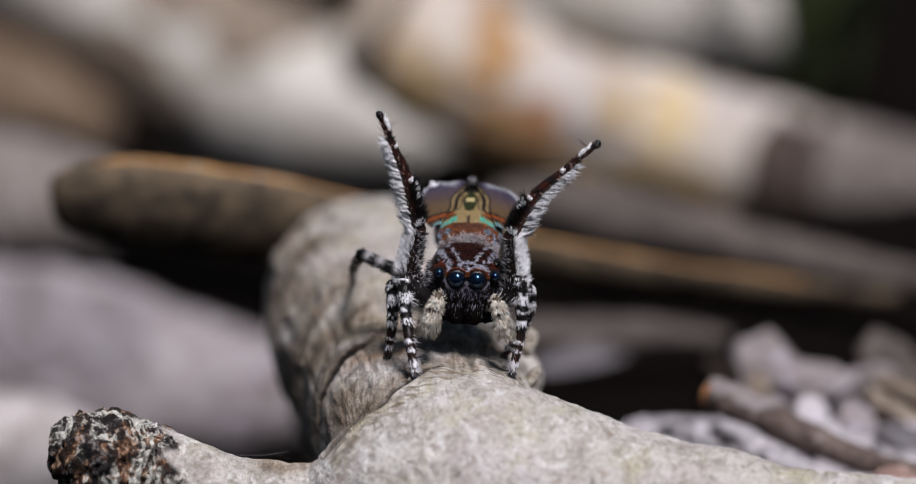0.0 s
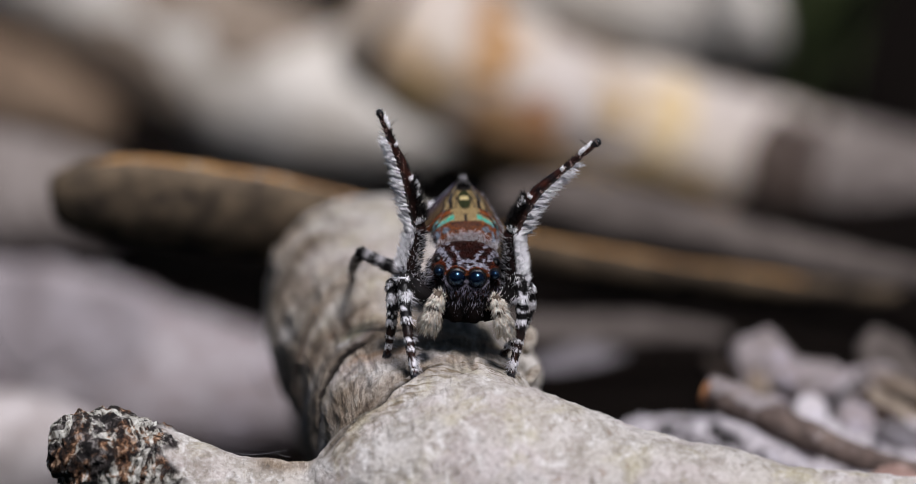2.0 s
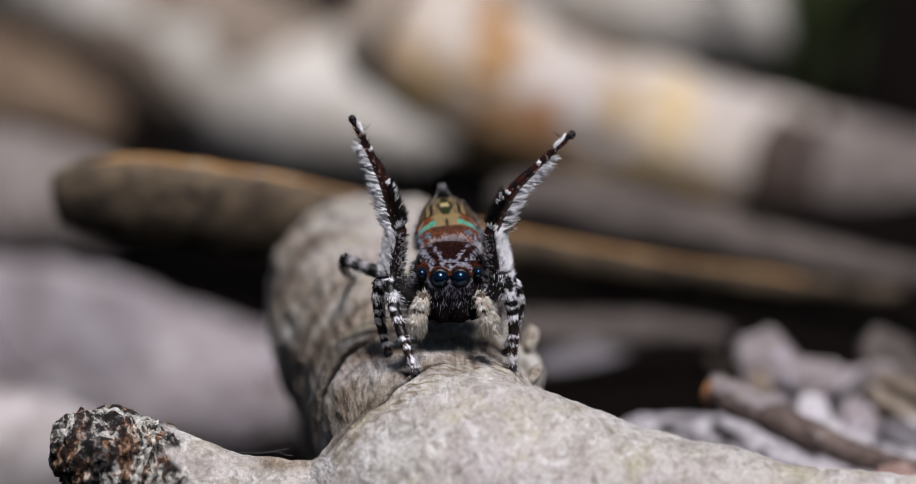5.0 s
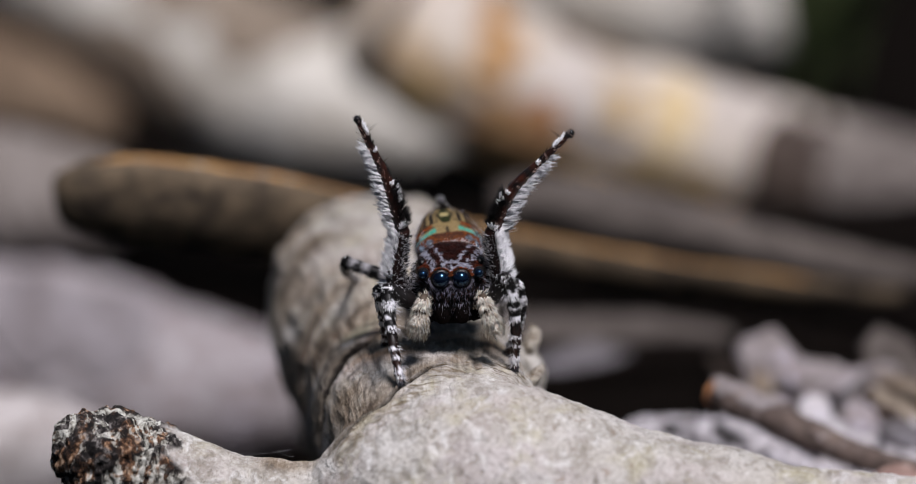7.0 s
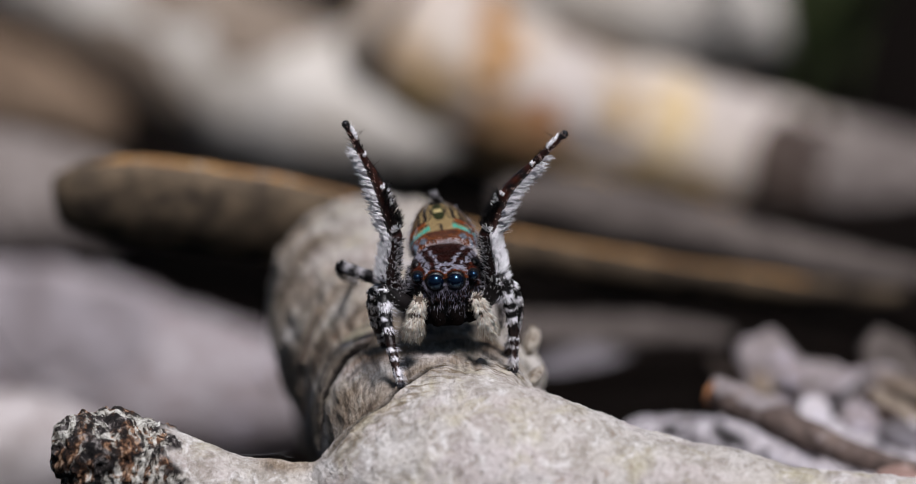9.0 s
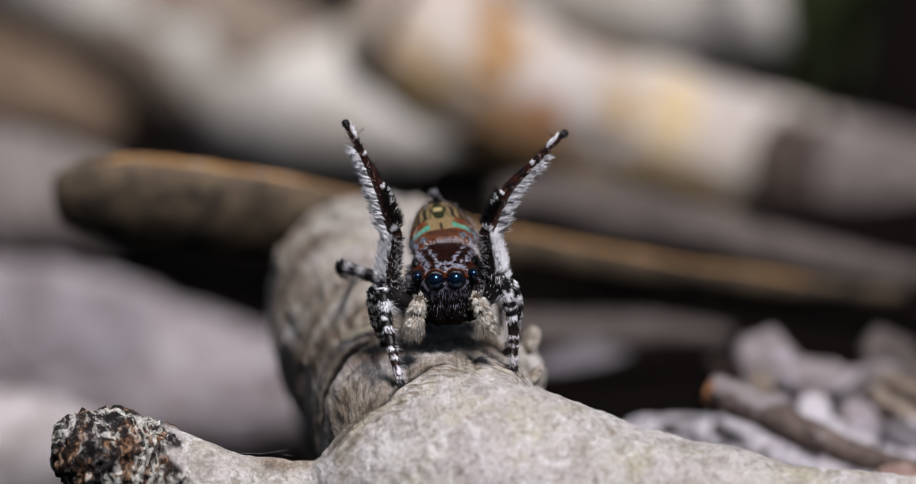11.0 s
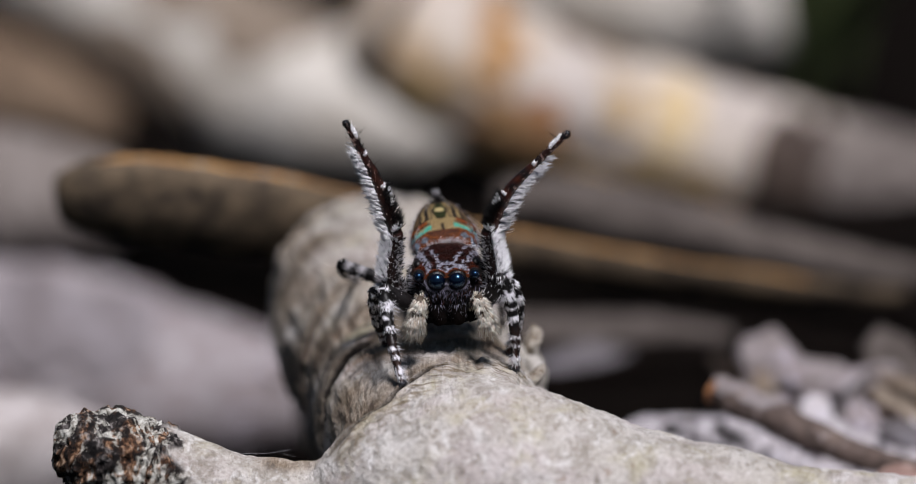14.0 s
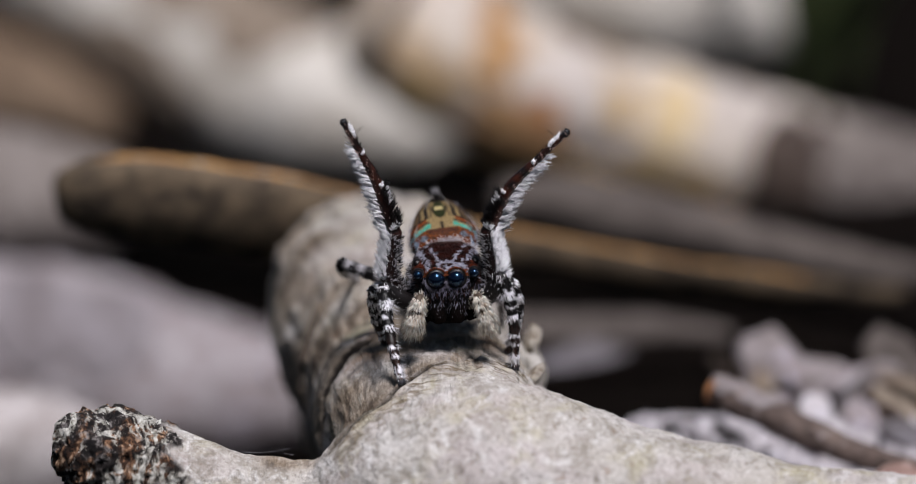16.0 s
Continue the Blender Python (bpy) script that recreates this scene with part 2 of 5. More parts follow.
# ---- building blocks ----
class Soup:
    """Collects vertices, faces, vertex colours and material slots for one mesh."""

    def __init__(self):
        self.co, self.faces, self.col, self.slot = [], [], [], []

    def add(self, co, faces, col, slot=0):
        k = len(self.co)
        self.co += [tuple(p) for p in co]
        self.faces += [tuple(i + k for i in f) for f in faces]
        self.col += col if isinstance(col, list) else [col] * len(co)
        self.slot += [slot] * len(faces)

    def tube(self, path, radii, col=(0, 0, 0), sides=14, slot=0, wobble=0.0, flat=1.0, power=2.0, slab=None):
        """A closed tube along path (millimetres) with one radius a point; col may be a function of the fraction along and the angle."""
        path = [Vector(p) for p in path]
        n = len(path)
        co, cols, faces = [], [], []
        side = None
        for i, p in enumerate(path):
            d = (path[min(i + 1, n - 1)] - path[max(i - 1, 0)]).normalized()
            if side is None:
                side = d.cross(Vector((0, 0, 1)) if abs(d.z) < 0.9 else Vector((0, 1, 0))).normalized()
            side = (side - d * side.dot(d)).normalized()
            other = side.cross(d)
            for j in range(sides):
                a = 2 * math.pi * j / sides
                ca, sa = math.cos(a), math.sin(a)
                if power != 2.0:
                    q = (abs(ca) ** power + abs(sa) ** power) ** (-1 / power)
                    ca, sa = ca * q, sa * q
                r = radii[i] * (1 + wobble * noise.noise(Vector((ca * 1.3, sa * 1.3, i * 0.35)) + p * 0.2))
                q = p + side * (ca * r) + other * (sa * r * flat)
                if slab:                                  # thinner, with its top leaning towards -y
                    q = p + side * (ca * r * slab[0]) + other * (sa * r) - Vector((0, slab[1] * sa * r, 0))
                co.append(q)
                cols.append(col(i / (n - 1), a) if callable(col) else col)
        for i in range(n - 1):
            for j in range(sides):
                k = (j + 1) % sides
                faces.append((i * sides + j, i * sides + k, (i + 1) * sides + k, (i + 1) * sides + j))
        faces.append(tuple(range(sides))[::-1])
        faces.append(tuple(range((n - 1) * sides, n * sides)))
        self.add(co, faces, cols, slot)

    def hair(self, root, way, length, radius, col, slot=1, bend=(0, 0, 0)):
        """A bristle of three sides, bent once."""
        root, way = Vector(root), Vector(way).normalized()
        s = way.orthogonal().normalized() * radius
        o = way.cross(s)
        b = Vector(bend)
        mid, tip = root + way * (length * 0.55), root + way * length + b * length
        ring = [s, -0.5 * s + 0.87 * o, -0.5 * s - 0.87 * o]
        co = [root + r for r in ring] + [mid + b * (0.25 * length) + r * 0.8 for r in ring] + [tip]
        faces = [(0, 1, 4, 3), (1, 2, 5, 4), (2, 0, 3, 5), (3, 4, 6), (4, 5, 6), (5, 3, 6)]
        self.add(co, faces, col, slot)

    def blob(self, centre, half, col=(0, 0, 0), slot=0, power=2.0, nu=32, nv=20, shape=None):
        """A rounded body; power above 2 makes it boxier; col may be a function of the unit direction."""
        co, cols, faces = [], [], []
        for i in range(nv + 1):
            th = math.pi * (i + 0.02 * (i == 0) - 0.02 * (i == nv)) / nv
            for j in range(nu):
                ph = 2 * math.pi * j / nu
                d = Vector((math.sin(th) * math.cos(ph), math.cos(th), math.sin(th) * math.sin(ph)))
                q = (abs(d.x) ** power + abs(d.y) ** power + abs(d.z) ** power) ** (-1 / power)
                p = Vector((d.x * q * half[0], d.y * q * half[1], d.z * q * half[2]))
                if shape:
                    p = shape(p, d)
                co.append(p + Vector(centre))
                cols.append(col(d, co[-1]) if callable(col) else col)
        for i in range(nv):
            for j in range(nu):
                k = (j + 1) % nu
                faces.append((i * nu + j, (i + 1) * nu + j, (i + 1) * nu + k, i * nu + k))
        faces.append(tuple(range(nu)))
        faces.append(tuple(range(nv * nu, (nv + 1) * nu))[::-1])
        self.add(co, faces, cols, slot)

    def mesh(self, name, materials, smooth=True):
        me = bpy.data.meshes.new(name)
        me.from_pydata([(x * MM, y * MM, z * MM) for x, y, z in self.co], [], self.faces)
        for m in materials:
            me.materials.append(m)
        me.polygons.foreach_set("material_index", self.slot)
        if smooth:
            me.polygons.foreach_set("use_smooth", [True] * len(self.faces))
        at = me.attributes.new("paint", "FLOAT_COLOR", "POINT")
        at.data.foreach_set("color", [c for col in self.col for c in (*col, 1.0)])
        me.update()
        return me

    def thing(self, name, materials, label="", category="", group="", kind="", parent=None, smooth=True):
        ob = new(name, self.mesh(name, materials, smooth))
        if parent:
            ob.parent = parent
        return tagged(ob, label, category, group, kind)


def curve_points(points, n):
    """A smooth run of n points through the given ones (value lists of any length)."""
    p = [np.array(q, float) for q in points]
    p = [2 * p[0] - p[1], *p, 2 * p[-1] - p[-2]]
    out = []
    for k in range(n):
        u = k / (n - 1) * (len(p) - 3)
        i = min(int(u), len(p) - 4)
        f = u - i
        a, b, c, d = p[i:i + 4]
        out.append(0.5 * (2 * b + (c - a) * f + (2 * a - 5 * b + 4 * c - d) * f * f + (3 * b - a - 3 * c + d) * f ** 3))
    return out


# ---- ground ----
GROUND = -10.5
SAND_LEVEL = -8.25


def smooth_step(a, b, x):
    t = max(0.0, min(1.0, (x - a) / (b - a)))
    return t * t * (3 - 2 * t)


def ground_height(x, y):
    """Dark soil with a low bank of sand beside the branch, falling away towards the far logs."""
    far = min(1.0, math.hypot(x, y) / 2000)
    h = 1.1 * noise.noise(Vector((x * 0.06, y * 0.06, 3))) + 0.45 * noise.noise(Vector((x * 0.25, y * 0.25, 7)))
    level_drop = 5.0 * smooth_step(-0.5, -4.0, x) * smooth_step(8.0, 16.0, y)
    bank = smooth_step(1.5, 4.5, x) * smooth_step(15.0, 11.0, y) * smooth_step(-30.0, -6.0, y) * smooth_step(60.0, 25.0, x)
    level = GROUND - level_drop - 0.10 * max(0.0, min(y, 90) - 27) + h * (1 - far) + 40 * far * noise.noise(Vector((x * 0.0004, y * 0.0004, 1)))
    return level + bank * (SAND_LEVEL + 0.25 * h - level)


def build_ground():
    steps = [0.7 * i for i in range(-60, 61)]
    out = [42 * 1.35 ** k for k in range(1, 24)]
    axis = [-o for o in reversed(out)] + steps + out
    s = Soup()
    n = len(axis)
    co = [(x, y + 25, ground_height(x, y + 25)) for y in axis for x in axis]
    s.add(co, [(r * n + c, r * n + c + 1, (r + 1) * n + c + 1, (r + 1) * n + c) for r in range(n - 1) for c in range(n - 1)], (0, 0, 0))
    s.thing("ground", [SOIL], "forest soil under dry leaf litter, coloured near black for shaded gaps", "ground", kind="structure")


build_ground()


# ---- the branch on which the spider stands ----
STEM = [(-0.20, -2.6, -5.05, 2.05), (-0.32, -0.6, -4.90, 2.28), (-0.72, 2.2, -5.00, 2.40), (-1.10, 5.0, -4.98, 2.42), (-1.72, 9.0, -5.05, 2.56), (-1.80, 11.3, -5.32, 2.58), (-1.85, 13.2, -6.6, 2.4), (-1.9, 16.0, -9.6, 2.0)]


def stem_at(y):
    for a, b in zip(STEM, STEM[1:]):
        if y <= b[1]:
            f = max(0.0, (y - a[1]) / (b[1] - a[1]))
            return [p + (q - p) * f for p, q in zip(a, b)]
    return STEM[-1]


def build_perch():
    s = Soup()
    stem = curve_points(STEM, 40)
    s.tube([p[:3] for p in stem], [p[3] for p in stem], sides=40, power=2.3)
    cross = curve_points([(-3.0, -2.0, -5.75, 1.15), (-1.8, -2.1, -5.45, 2.0), (-0.1, -2.2, -5.15, 2.4), (1.6, -2.4, -5.2, 2.4), (4.0, -2.9, -5.75, 2.3), (7.0, -3.4, -6.20, 2.2), (9.0, -3.7, -6.25, 2.15), (12.0, -4.2, -6.35, 2.1), (16.0, -5.0, -6.6, 2.05)], 40)
    s.tube([p[:3] for p in cross], [p[3] for p in cross], sides=40)
    stub = curve_points([(-0.6, -2.0, -5.7, 1.6), (-2.6, -1.85, -5.75, 1.32), (-4.6, -1.6, -5.32, 1.0), (-6.3, -1.5, -4.75, 0.96), (-7.4, -1.4, -4.42, 0.94), (-8.15, -1.4, -4.28, 0.78), (-8.6, -1.4, -4.25, 0.45)], 30)
    s.tube([p[:3] for p in stub], [p[3] for p in stub], sides=28)
    for c, h in (((1.35, 4.9, -4.7), (0.5, 0.9, 0.6)), ((1.6, 2.6, -4.8), (0.4, 0.7, 0.5)), ((-3.4, 10.3, -4.05), (0.95, 1.4, 0.9)), ((-6.5, -1.55, -4.35), (0.35, 0.3, 0.25)), ((-7.7, -1.5, -4.2), (0.35, 0.3, 0.3))):
        s.blob(c, h, nu=16, nv=10)
    raw = new("rough", s.mesh("rough", []))
    rm = raw.modifiers.new("skin", "REMESH")
    rm.mode, rm.voxel_size, rm.adaptivity = "VOXEL", 0.060 * MM, 0.0
    sm = raw.modifiers.new("ease", "SMOOTH")
    sm.factor, sm.iterations = 0.6, 26
    bpy.context.view_layer.update()
    me = bpy.data.meshes.new_from_object(raw.evaluated_get(bpy.context.evaluated_depsgraph_get()))
    bpy.data.objects.remove(raw)
    me.name = "fallen_branch"
    n = len(me.vertices)
    co, no = np.empty(n * 3), np.empty(n * 3)
    me.vertices.foreach_get("co", co)
    me.vertices.foreach_get("normal", no)
    co, no = co.reshape(-1, 3) / MM, no.reshape(-1, 3)
    paint = np.zeros((n, 4))
    shift = np.zeros(n)
    nz = noise.noise
    for i in range(n):
        x, y, z = co[i]
        p = Vector((x, y, z))
        d = 0.16 * nz(p * 0.45) + 0.07 * nz(p * 1.3 + Vector((5, 0, 0))) + 0.028 * nz(Vector((x * 5, y * 2.2, z * 5))) + 0.016 * nz(p * 9)
        # dark paints crevice shade near black: lip groove, split, wrinkles, fibre troughs
        dark = tint = lines = 0.0
        cx, _, cz, r = stem_at(y)
        around = math.atan2(x - cx, z - cz)          # 0 on top, negative on the shaded flank
        on_stem = smooth_step(-1.6, -0.7, y)
        # the crossing branch's bark laps over the stem in a wrinkled lip
        y0 = -0.6 + 1.5 * max(-1.0, min(0.8, around)) + 0.16 * nz(Vector((around * 4.0, 0, 9))) + 0.02 * nz(Vector((around * 13, 3, 9)))
        if -1.35 < around < 1.1 and y > -3.2 and z > cz:
            fade = smooth_step(-1.35, -1.0, around) * smooth_step(1.1, 0.7, around)
            lip = smooth_step(y0 + 0.05, y0 - 0.09, y) * math.exp(-max(0.0, y0 - y) / 1.3)
            g = math.exp(-((y - y0 - 0.06) / 0.10) ** 2)
            broken = 0.75 + 0.25 * smooth_step(-0.15, 0.25, nz(Vector((around * 3.2, 2, 4))) + 0.25 * (around < -0.25))
            d += fade * (0.09 * lip - 0.12 * g * broken)
            # shade painted along the lip's groove, stronger towards the left flank
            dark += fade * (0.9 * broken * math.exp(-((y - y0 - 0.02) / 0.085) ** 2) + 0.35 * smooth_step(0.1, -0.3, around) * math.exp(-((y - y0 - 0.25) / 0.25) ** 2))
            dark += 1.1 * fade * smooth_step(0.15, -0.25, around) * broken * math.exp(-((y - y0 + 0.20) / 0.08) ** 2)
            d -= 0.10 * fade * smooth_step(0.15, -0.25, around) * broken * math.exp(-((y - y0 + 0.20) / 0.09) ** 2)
            if y0 - 1.5 < y < y0:
                wave = math.sin((y0 - y) * 17 + 3.5 * nz(Vector((around * 2.2, y * 0.8, 6))) + 1.2 * nz(Vector((around * 7, y * 2, 3)))) * smooth_step(y0 - 1.5, y0 - 0.4, y)
                patchy = smooth_step(-0.25, 0.2, nz(Vector((around * 4, y * 2.2, 1))))
                d += fade * 0.022 * wave * (0.3 + 0.7 * patchy)
                dark += fade * 0.42 * smooth_step(0.5, 0.98, -wave) * patchy
                lines = fade * smooth_step(y0 - 1.5, y0 - 0.5, y)
                tint = fade * 0.75 * smooth_step(y0 - 1.1, y0 - 0.1, y) * (0.6 + 0.7 * nz(Vector((around * 3, y * 4, 2))))
        # the long split on the flank
        y1 = 1.95 - 0.55 * max(0.0, -around - 0.55) + 0.10 * nz(Vector((around * 4, 5, 1)))
        if -1.6 < around < -0.5:
            open_f = smooth_step(-0.5, -0.7, around) * smooth_step(-1.6, -1.2, around)
            full = min(1.0, open_f * 1.6)
            d -= 0.16 * full * math.exp(-((y - y1 + 0.10) / 0.13) ** 4)
            d += 0.045 * open_f * math.exp(-max(0.0, y - y1 - 0.1) / 0.8) * smooth_step(y1 - 0.03, y1 + 0.10, y)
            dark += 1.2 * full * math.exp(-((y - y1 + 0.02) / (0.035 + 0.075 * open_f)) ** 4)
        # finer wrinkles further along the flank
        for yk, depth in ((0.75, 0.03), (2.9, 0.05), (3.9, 0.035), (5.3, 0.07), (7.6, 0.05)):
            gy = yk + 0.5 * nz(Vector((around * 2, yk, 0))) - 0.4 * max(0.0, -around - 0.6)
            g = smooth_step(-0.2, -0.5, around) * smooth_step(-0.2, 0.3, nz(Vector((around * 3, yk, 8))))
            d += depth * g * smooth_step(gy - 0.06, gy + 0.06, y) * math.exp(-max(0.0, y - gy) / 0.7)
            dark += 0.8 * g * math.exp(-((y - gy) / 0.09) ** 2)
        if y > -1.6:                                  # fibres along the stem
            fib = nz(Vector((around * 9, y * 0.55, 2))) + 0.6 * nz(Vector((around * 19, y * 1.1, 5)))
            d += 0.045 * on_stem * fib
            dark += 0.55 * on_stem * smooth_step(-0.35, -0.75, fib)
        weather = 1.15 * smooth_step(y0 - 0.1, y0 + 0.25, y) * (0.6 + 0.8 * nz(p * 0.9)) * smooth_step(-4.6, -4.0, x)
        weather *= 1 - 0.65 * smooth_step(3.0, 6.0, y) * smooth_step(-0.9, -0.3, around)
        weather *= 1 - 0.5 * smooth_step(0.25, 0.7, around)
        rot = smooth_step(-5.95, -6.35, x + 0.75 * nz(p * 1.5) + 0.2 * nz(p * 4.5)) if y < 0.5 else 0.0
        if rot > 0:
            d += rot * (0.15 * nz(p * 1.25 + Vector((3, 0, 0))) + 0.20 * (0.35 - abs(nz(p * 2.4))) + 0.14 * (0.3 - abs(nz(p * 5.5))) + 0.07 * nz(p * 11))
        shift[i] = d
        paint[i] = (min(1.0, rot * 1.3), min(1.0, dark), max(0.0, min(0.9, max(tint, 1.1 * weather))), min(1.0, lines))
    co += no * shift[:, None]
    me.vertices.foreach_set("co", (co * MM).ravel())
    at = me.attributes.new("paint", "FLOAT_COLOR", "POINT")
    at.data.foreach_set("color", paint.ravel())
    me.materials.clear()
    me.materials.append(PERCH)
    me.polygons.foreach_set("material_index", [0] * len(me.polygons))
    me.polygons.foreach_set("use_smooth", [True] * len(me.polygons))
    me.update()
    return tagged(new("fallen_branch", me), "pale grey forked fallen branch with cracked bark and a broken stub", "branch")


perch = build_perch()
from mathutils.bvhtree import BVHTree
PERCH_TREE = BVHTree.FromPolygons([vv.co / MM for vv in perch.data.vertices], [p.vertices for p in perch.data.polygons])


def on_perch(x, y):
    """The place on the branch's upper side at x, y."""
    hit = PERCH_TREE.ray_cast(Vector((x, y, 5)), Vector((0, 0, -1)))[0]
    return hit if hit else Vector((x, y, -4))


# ---- the logs and sticks behind ----
def log(name, rows, mat, label, wobble=0.07, lump=0.6, sides=40, n=60, flat=1.0, category="log", group="", slab=None, rim=None):
    """rows: x, y, z, radius along the axis; both ends are worn round."""
    rows = curve_points(rows, n)
    path = [Vector(r[:3]) for r in rows]
    rad = [r[3] for r in rows]
    d0, d1 = (path[0] - path[1]).normalized(), (path[-1] - path[-2]).normalized()
    cap = [(0.16, 0.93), (0.30, 0.78), (0.38, 0.55), (0.41, 0.2)]
    path = [path[0] + d0 * rad[0] * a for a, b in reversed(cap)] + path + [path[-1] + d1 * rad[-1] * a for a, b in cap]
    rad = [rad[0] * b for a, b in reversed(cap)] + rad + [rad[-1] * b for a, b in cap]
    s = Soup()
    s.tube(path, rad, sides=sides, wobble=wobble, flat=flat, slab=slab)
    for i, p in enumerate(s.co):
        q = Vector(p)
        k = 0.16 * lump * noise.noise(q * 0.45) + 0.05 * lump * noise.noise(q * 2.6)
        s.co[i] = tuple(q + Vector((k, k * 0.5, k)))
    if rim:                                               # the upper edge, orange-brown and coloured as sunlit, is a part of its own
        edge = Soup()
        edge.co, edge.col = list(s.co), list(s.col)
        kept = []
        for f in s.faces:
            along = f[0] // sides / (n + 8)
            top = len(f) == 4 and 0.16 < along < 0.80 and abs(f[0] % sides - sides / 4 + 0.5) < sides * (0.03 + 0.06 * along)
            (edge.faces if top else kept).append(f)
        s.faces, s.slot, edge.slot = kept, [0] * len(kept), [0] * len(edge.faces)
        ob = s.thing(name, [mat], label, category, group)
        edge.thing("sunlit_edge", [rim], "orange-brown upper edge, coloured as sunlit", parent=ob)
        return ob
    return s.thing(name, [mat], label, category, group)


log("fallen_stick", [(-9.21, 12.65, -3.14, 0.71), (-8.82, 12.66, -3.10, 0.90), (-7.95, 12.94, -3.22, 1.09), (-6.61, 13.38, -3.47, 1.17), (-4.85, 13.99, -3.88, 1.12), (-2.55, 15.29, -4.71, 0.94), (-0.34, 16.62, -5.47, 0.64), (1.92, 17.96, -6.22, 0.46), (4.49, 19.27, -7.04, 0.43), (7.40, 20.60, -7.81, 0.34), (9.46, 21.49, -8.29, 0.25), (10.93, 21.94, -8.53, 0.16)], BROWN, "flattened mottled brown stick with an orange-brown upper edge", group="logs behind the branch", slab=(0.55, 0.22), rim=RIM)
log("fallen_log", [(-18.30, 18.36, -11.45, 1.92), (-13.35, 18.80, -11.73, 1.89), (-10.66, 19.21, -12.06, 1.78), (-9.11, 19.59, -12.53, 1.47), (-7.84, 19.93, -13.09, 0.98)], PINKISH, "pale grey log end close to the broken stub", group="logs behind the branch")
PALE_LOG = [(-14.83, 56.62, -6.95, 2.23), (-11.46, 53.85, -9.02, 2.30), (-7.64, 51.14, -10.88, 2.36), (-4.73, 48.80, -11.61, 2.37), (-2.64, 47.66, -11.89, 1.99), (-0.73, 46.52, -12.17, 1.32)]
pale_log = log("fallen_log", PALE_LOG, PALE, "bleached pale grey fallen log with smooth bark", group="logs behind the branch")
PEELING = [(-2.16, 40.86, -6.92, 1.78), (-0.38, 40.57, -7.83, 2.07), (1.85, 40.22, -8.89, 2.07), (5.03, 39.93, -9.79, 1.94), (8.23, 40.13, -10.79, 1.82), (12.54, 40.24, -12.07, 1.76), (17.95, 40.72, -13.84, 1.74)]
peeling = log("fallen_log", PEELING, TAN, "fallen log with peeling tan, orange and white bark", group="logs behind the branch")
log("fallen_log", [(-0.42, 58.82, -9.88, 1.71), (2.02, 58.56, -10.71, 1.78), (4.81, 58.33, -11.41, 1.81), (7.42, 58.17, -11.90, 1.74), (8.81, 58.17, -11.90, 1.43), (9.68, 58.22, -11.74, 0.91)], PALE, "pale weathered log lying behind the peeling log", group="logs behind the branch")
log("fallen_log", [(0.98, 26.95, -7.68, 0.45), (2.31, 26.93, -7.72, 0.71), (4.53, 26.33, -7.96, 0.80), (7.32, 25.63, -8.48, 0.65), (10.24, 24.98, -8.89, 0.44), (12.55, 24.37, -9.12, 0.29)], SHADEWOOD, "grey fallen log, coloured dull to look shaded", group="logs behind the branch")
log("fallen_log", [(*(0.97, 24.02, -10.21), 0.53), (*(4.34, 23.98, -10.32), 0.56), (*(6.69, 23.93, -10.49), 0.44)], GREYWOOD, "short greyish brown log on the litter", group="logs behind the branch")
LEFT_LOG = [(-18.15, 31.45, -13.22, 2.91), (-14.32, 31.39, -13.42, 2.76), (-12.02, 31.31, -13.66, 2.76), (-9.72, 31.24, -13.89, 2.64), (-7.57, 31.15, -14.15, 2.24), (-5.73, 31.09, -14.33, 1.81), (-4.35, 31.01, -14.59, 1.20)]
left_log = log("fallen_log", LEFT_LOG, LAVENDER, "lavender-grey log with soft flaking bark", group="logs behind the branch")
log("fallen_log", [(-17.95, 38.36, -11.40, 2.22), (-13.29, 37.39, -11.12, 2.14), (-11.19, 36.44, -10.82, 1.85), (-9.57, 35.48, -10.54, 1.25)], WARMGREY, "grey log end beyond the brown stick", group="logs behind the branch")
log("fallen_log", [(-18.61, 54.66, -12.99, 2.32), (-14.18, 52.67, -12.66, 2.04), (-11.85, 50.62, -12.48, 1.41), (-10.23, 48.58, -12.30, 0.73)], TANBROWN, "tan brown log far behind", group="logs behind the branch")

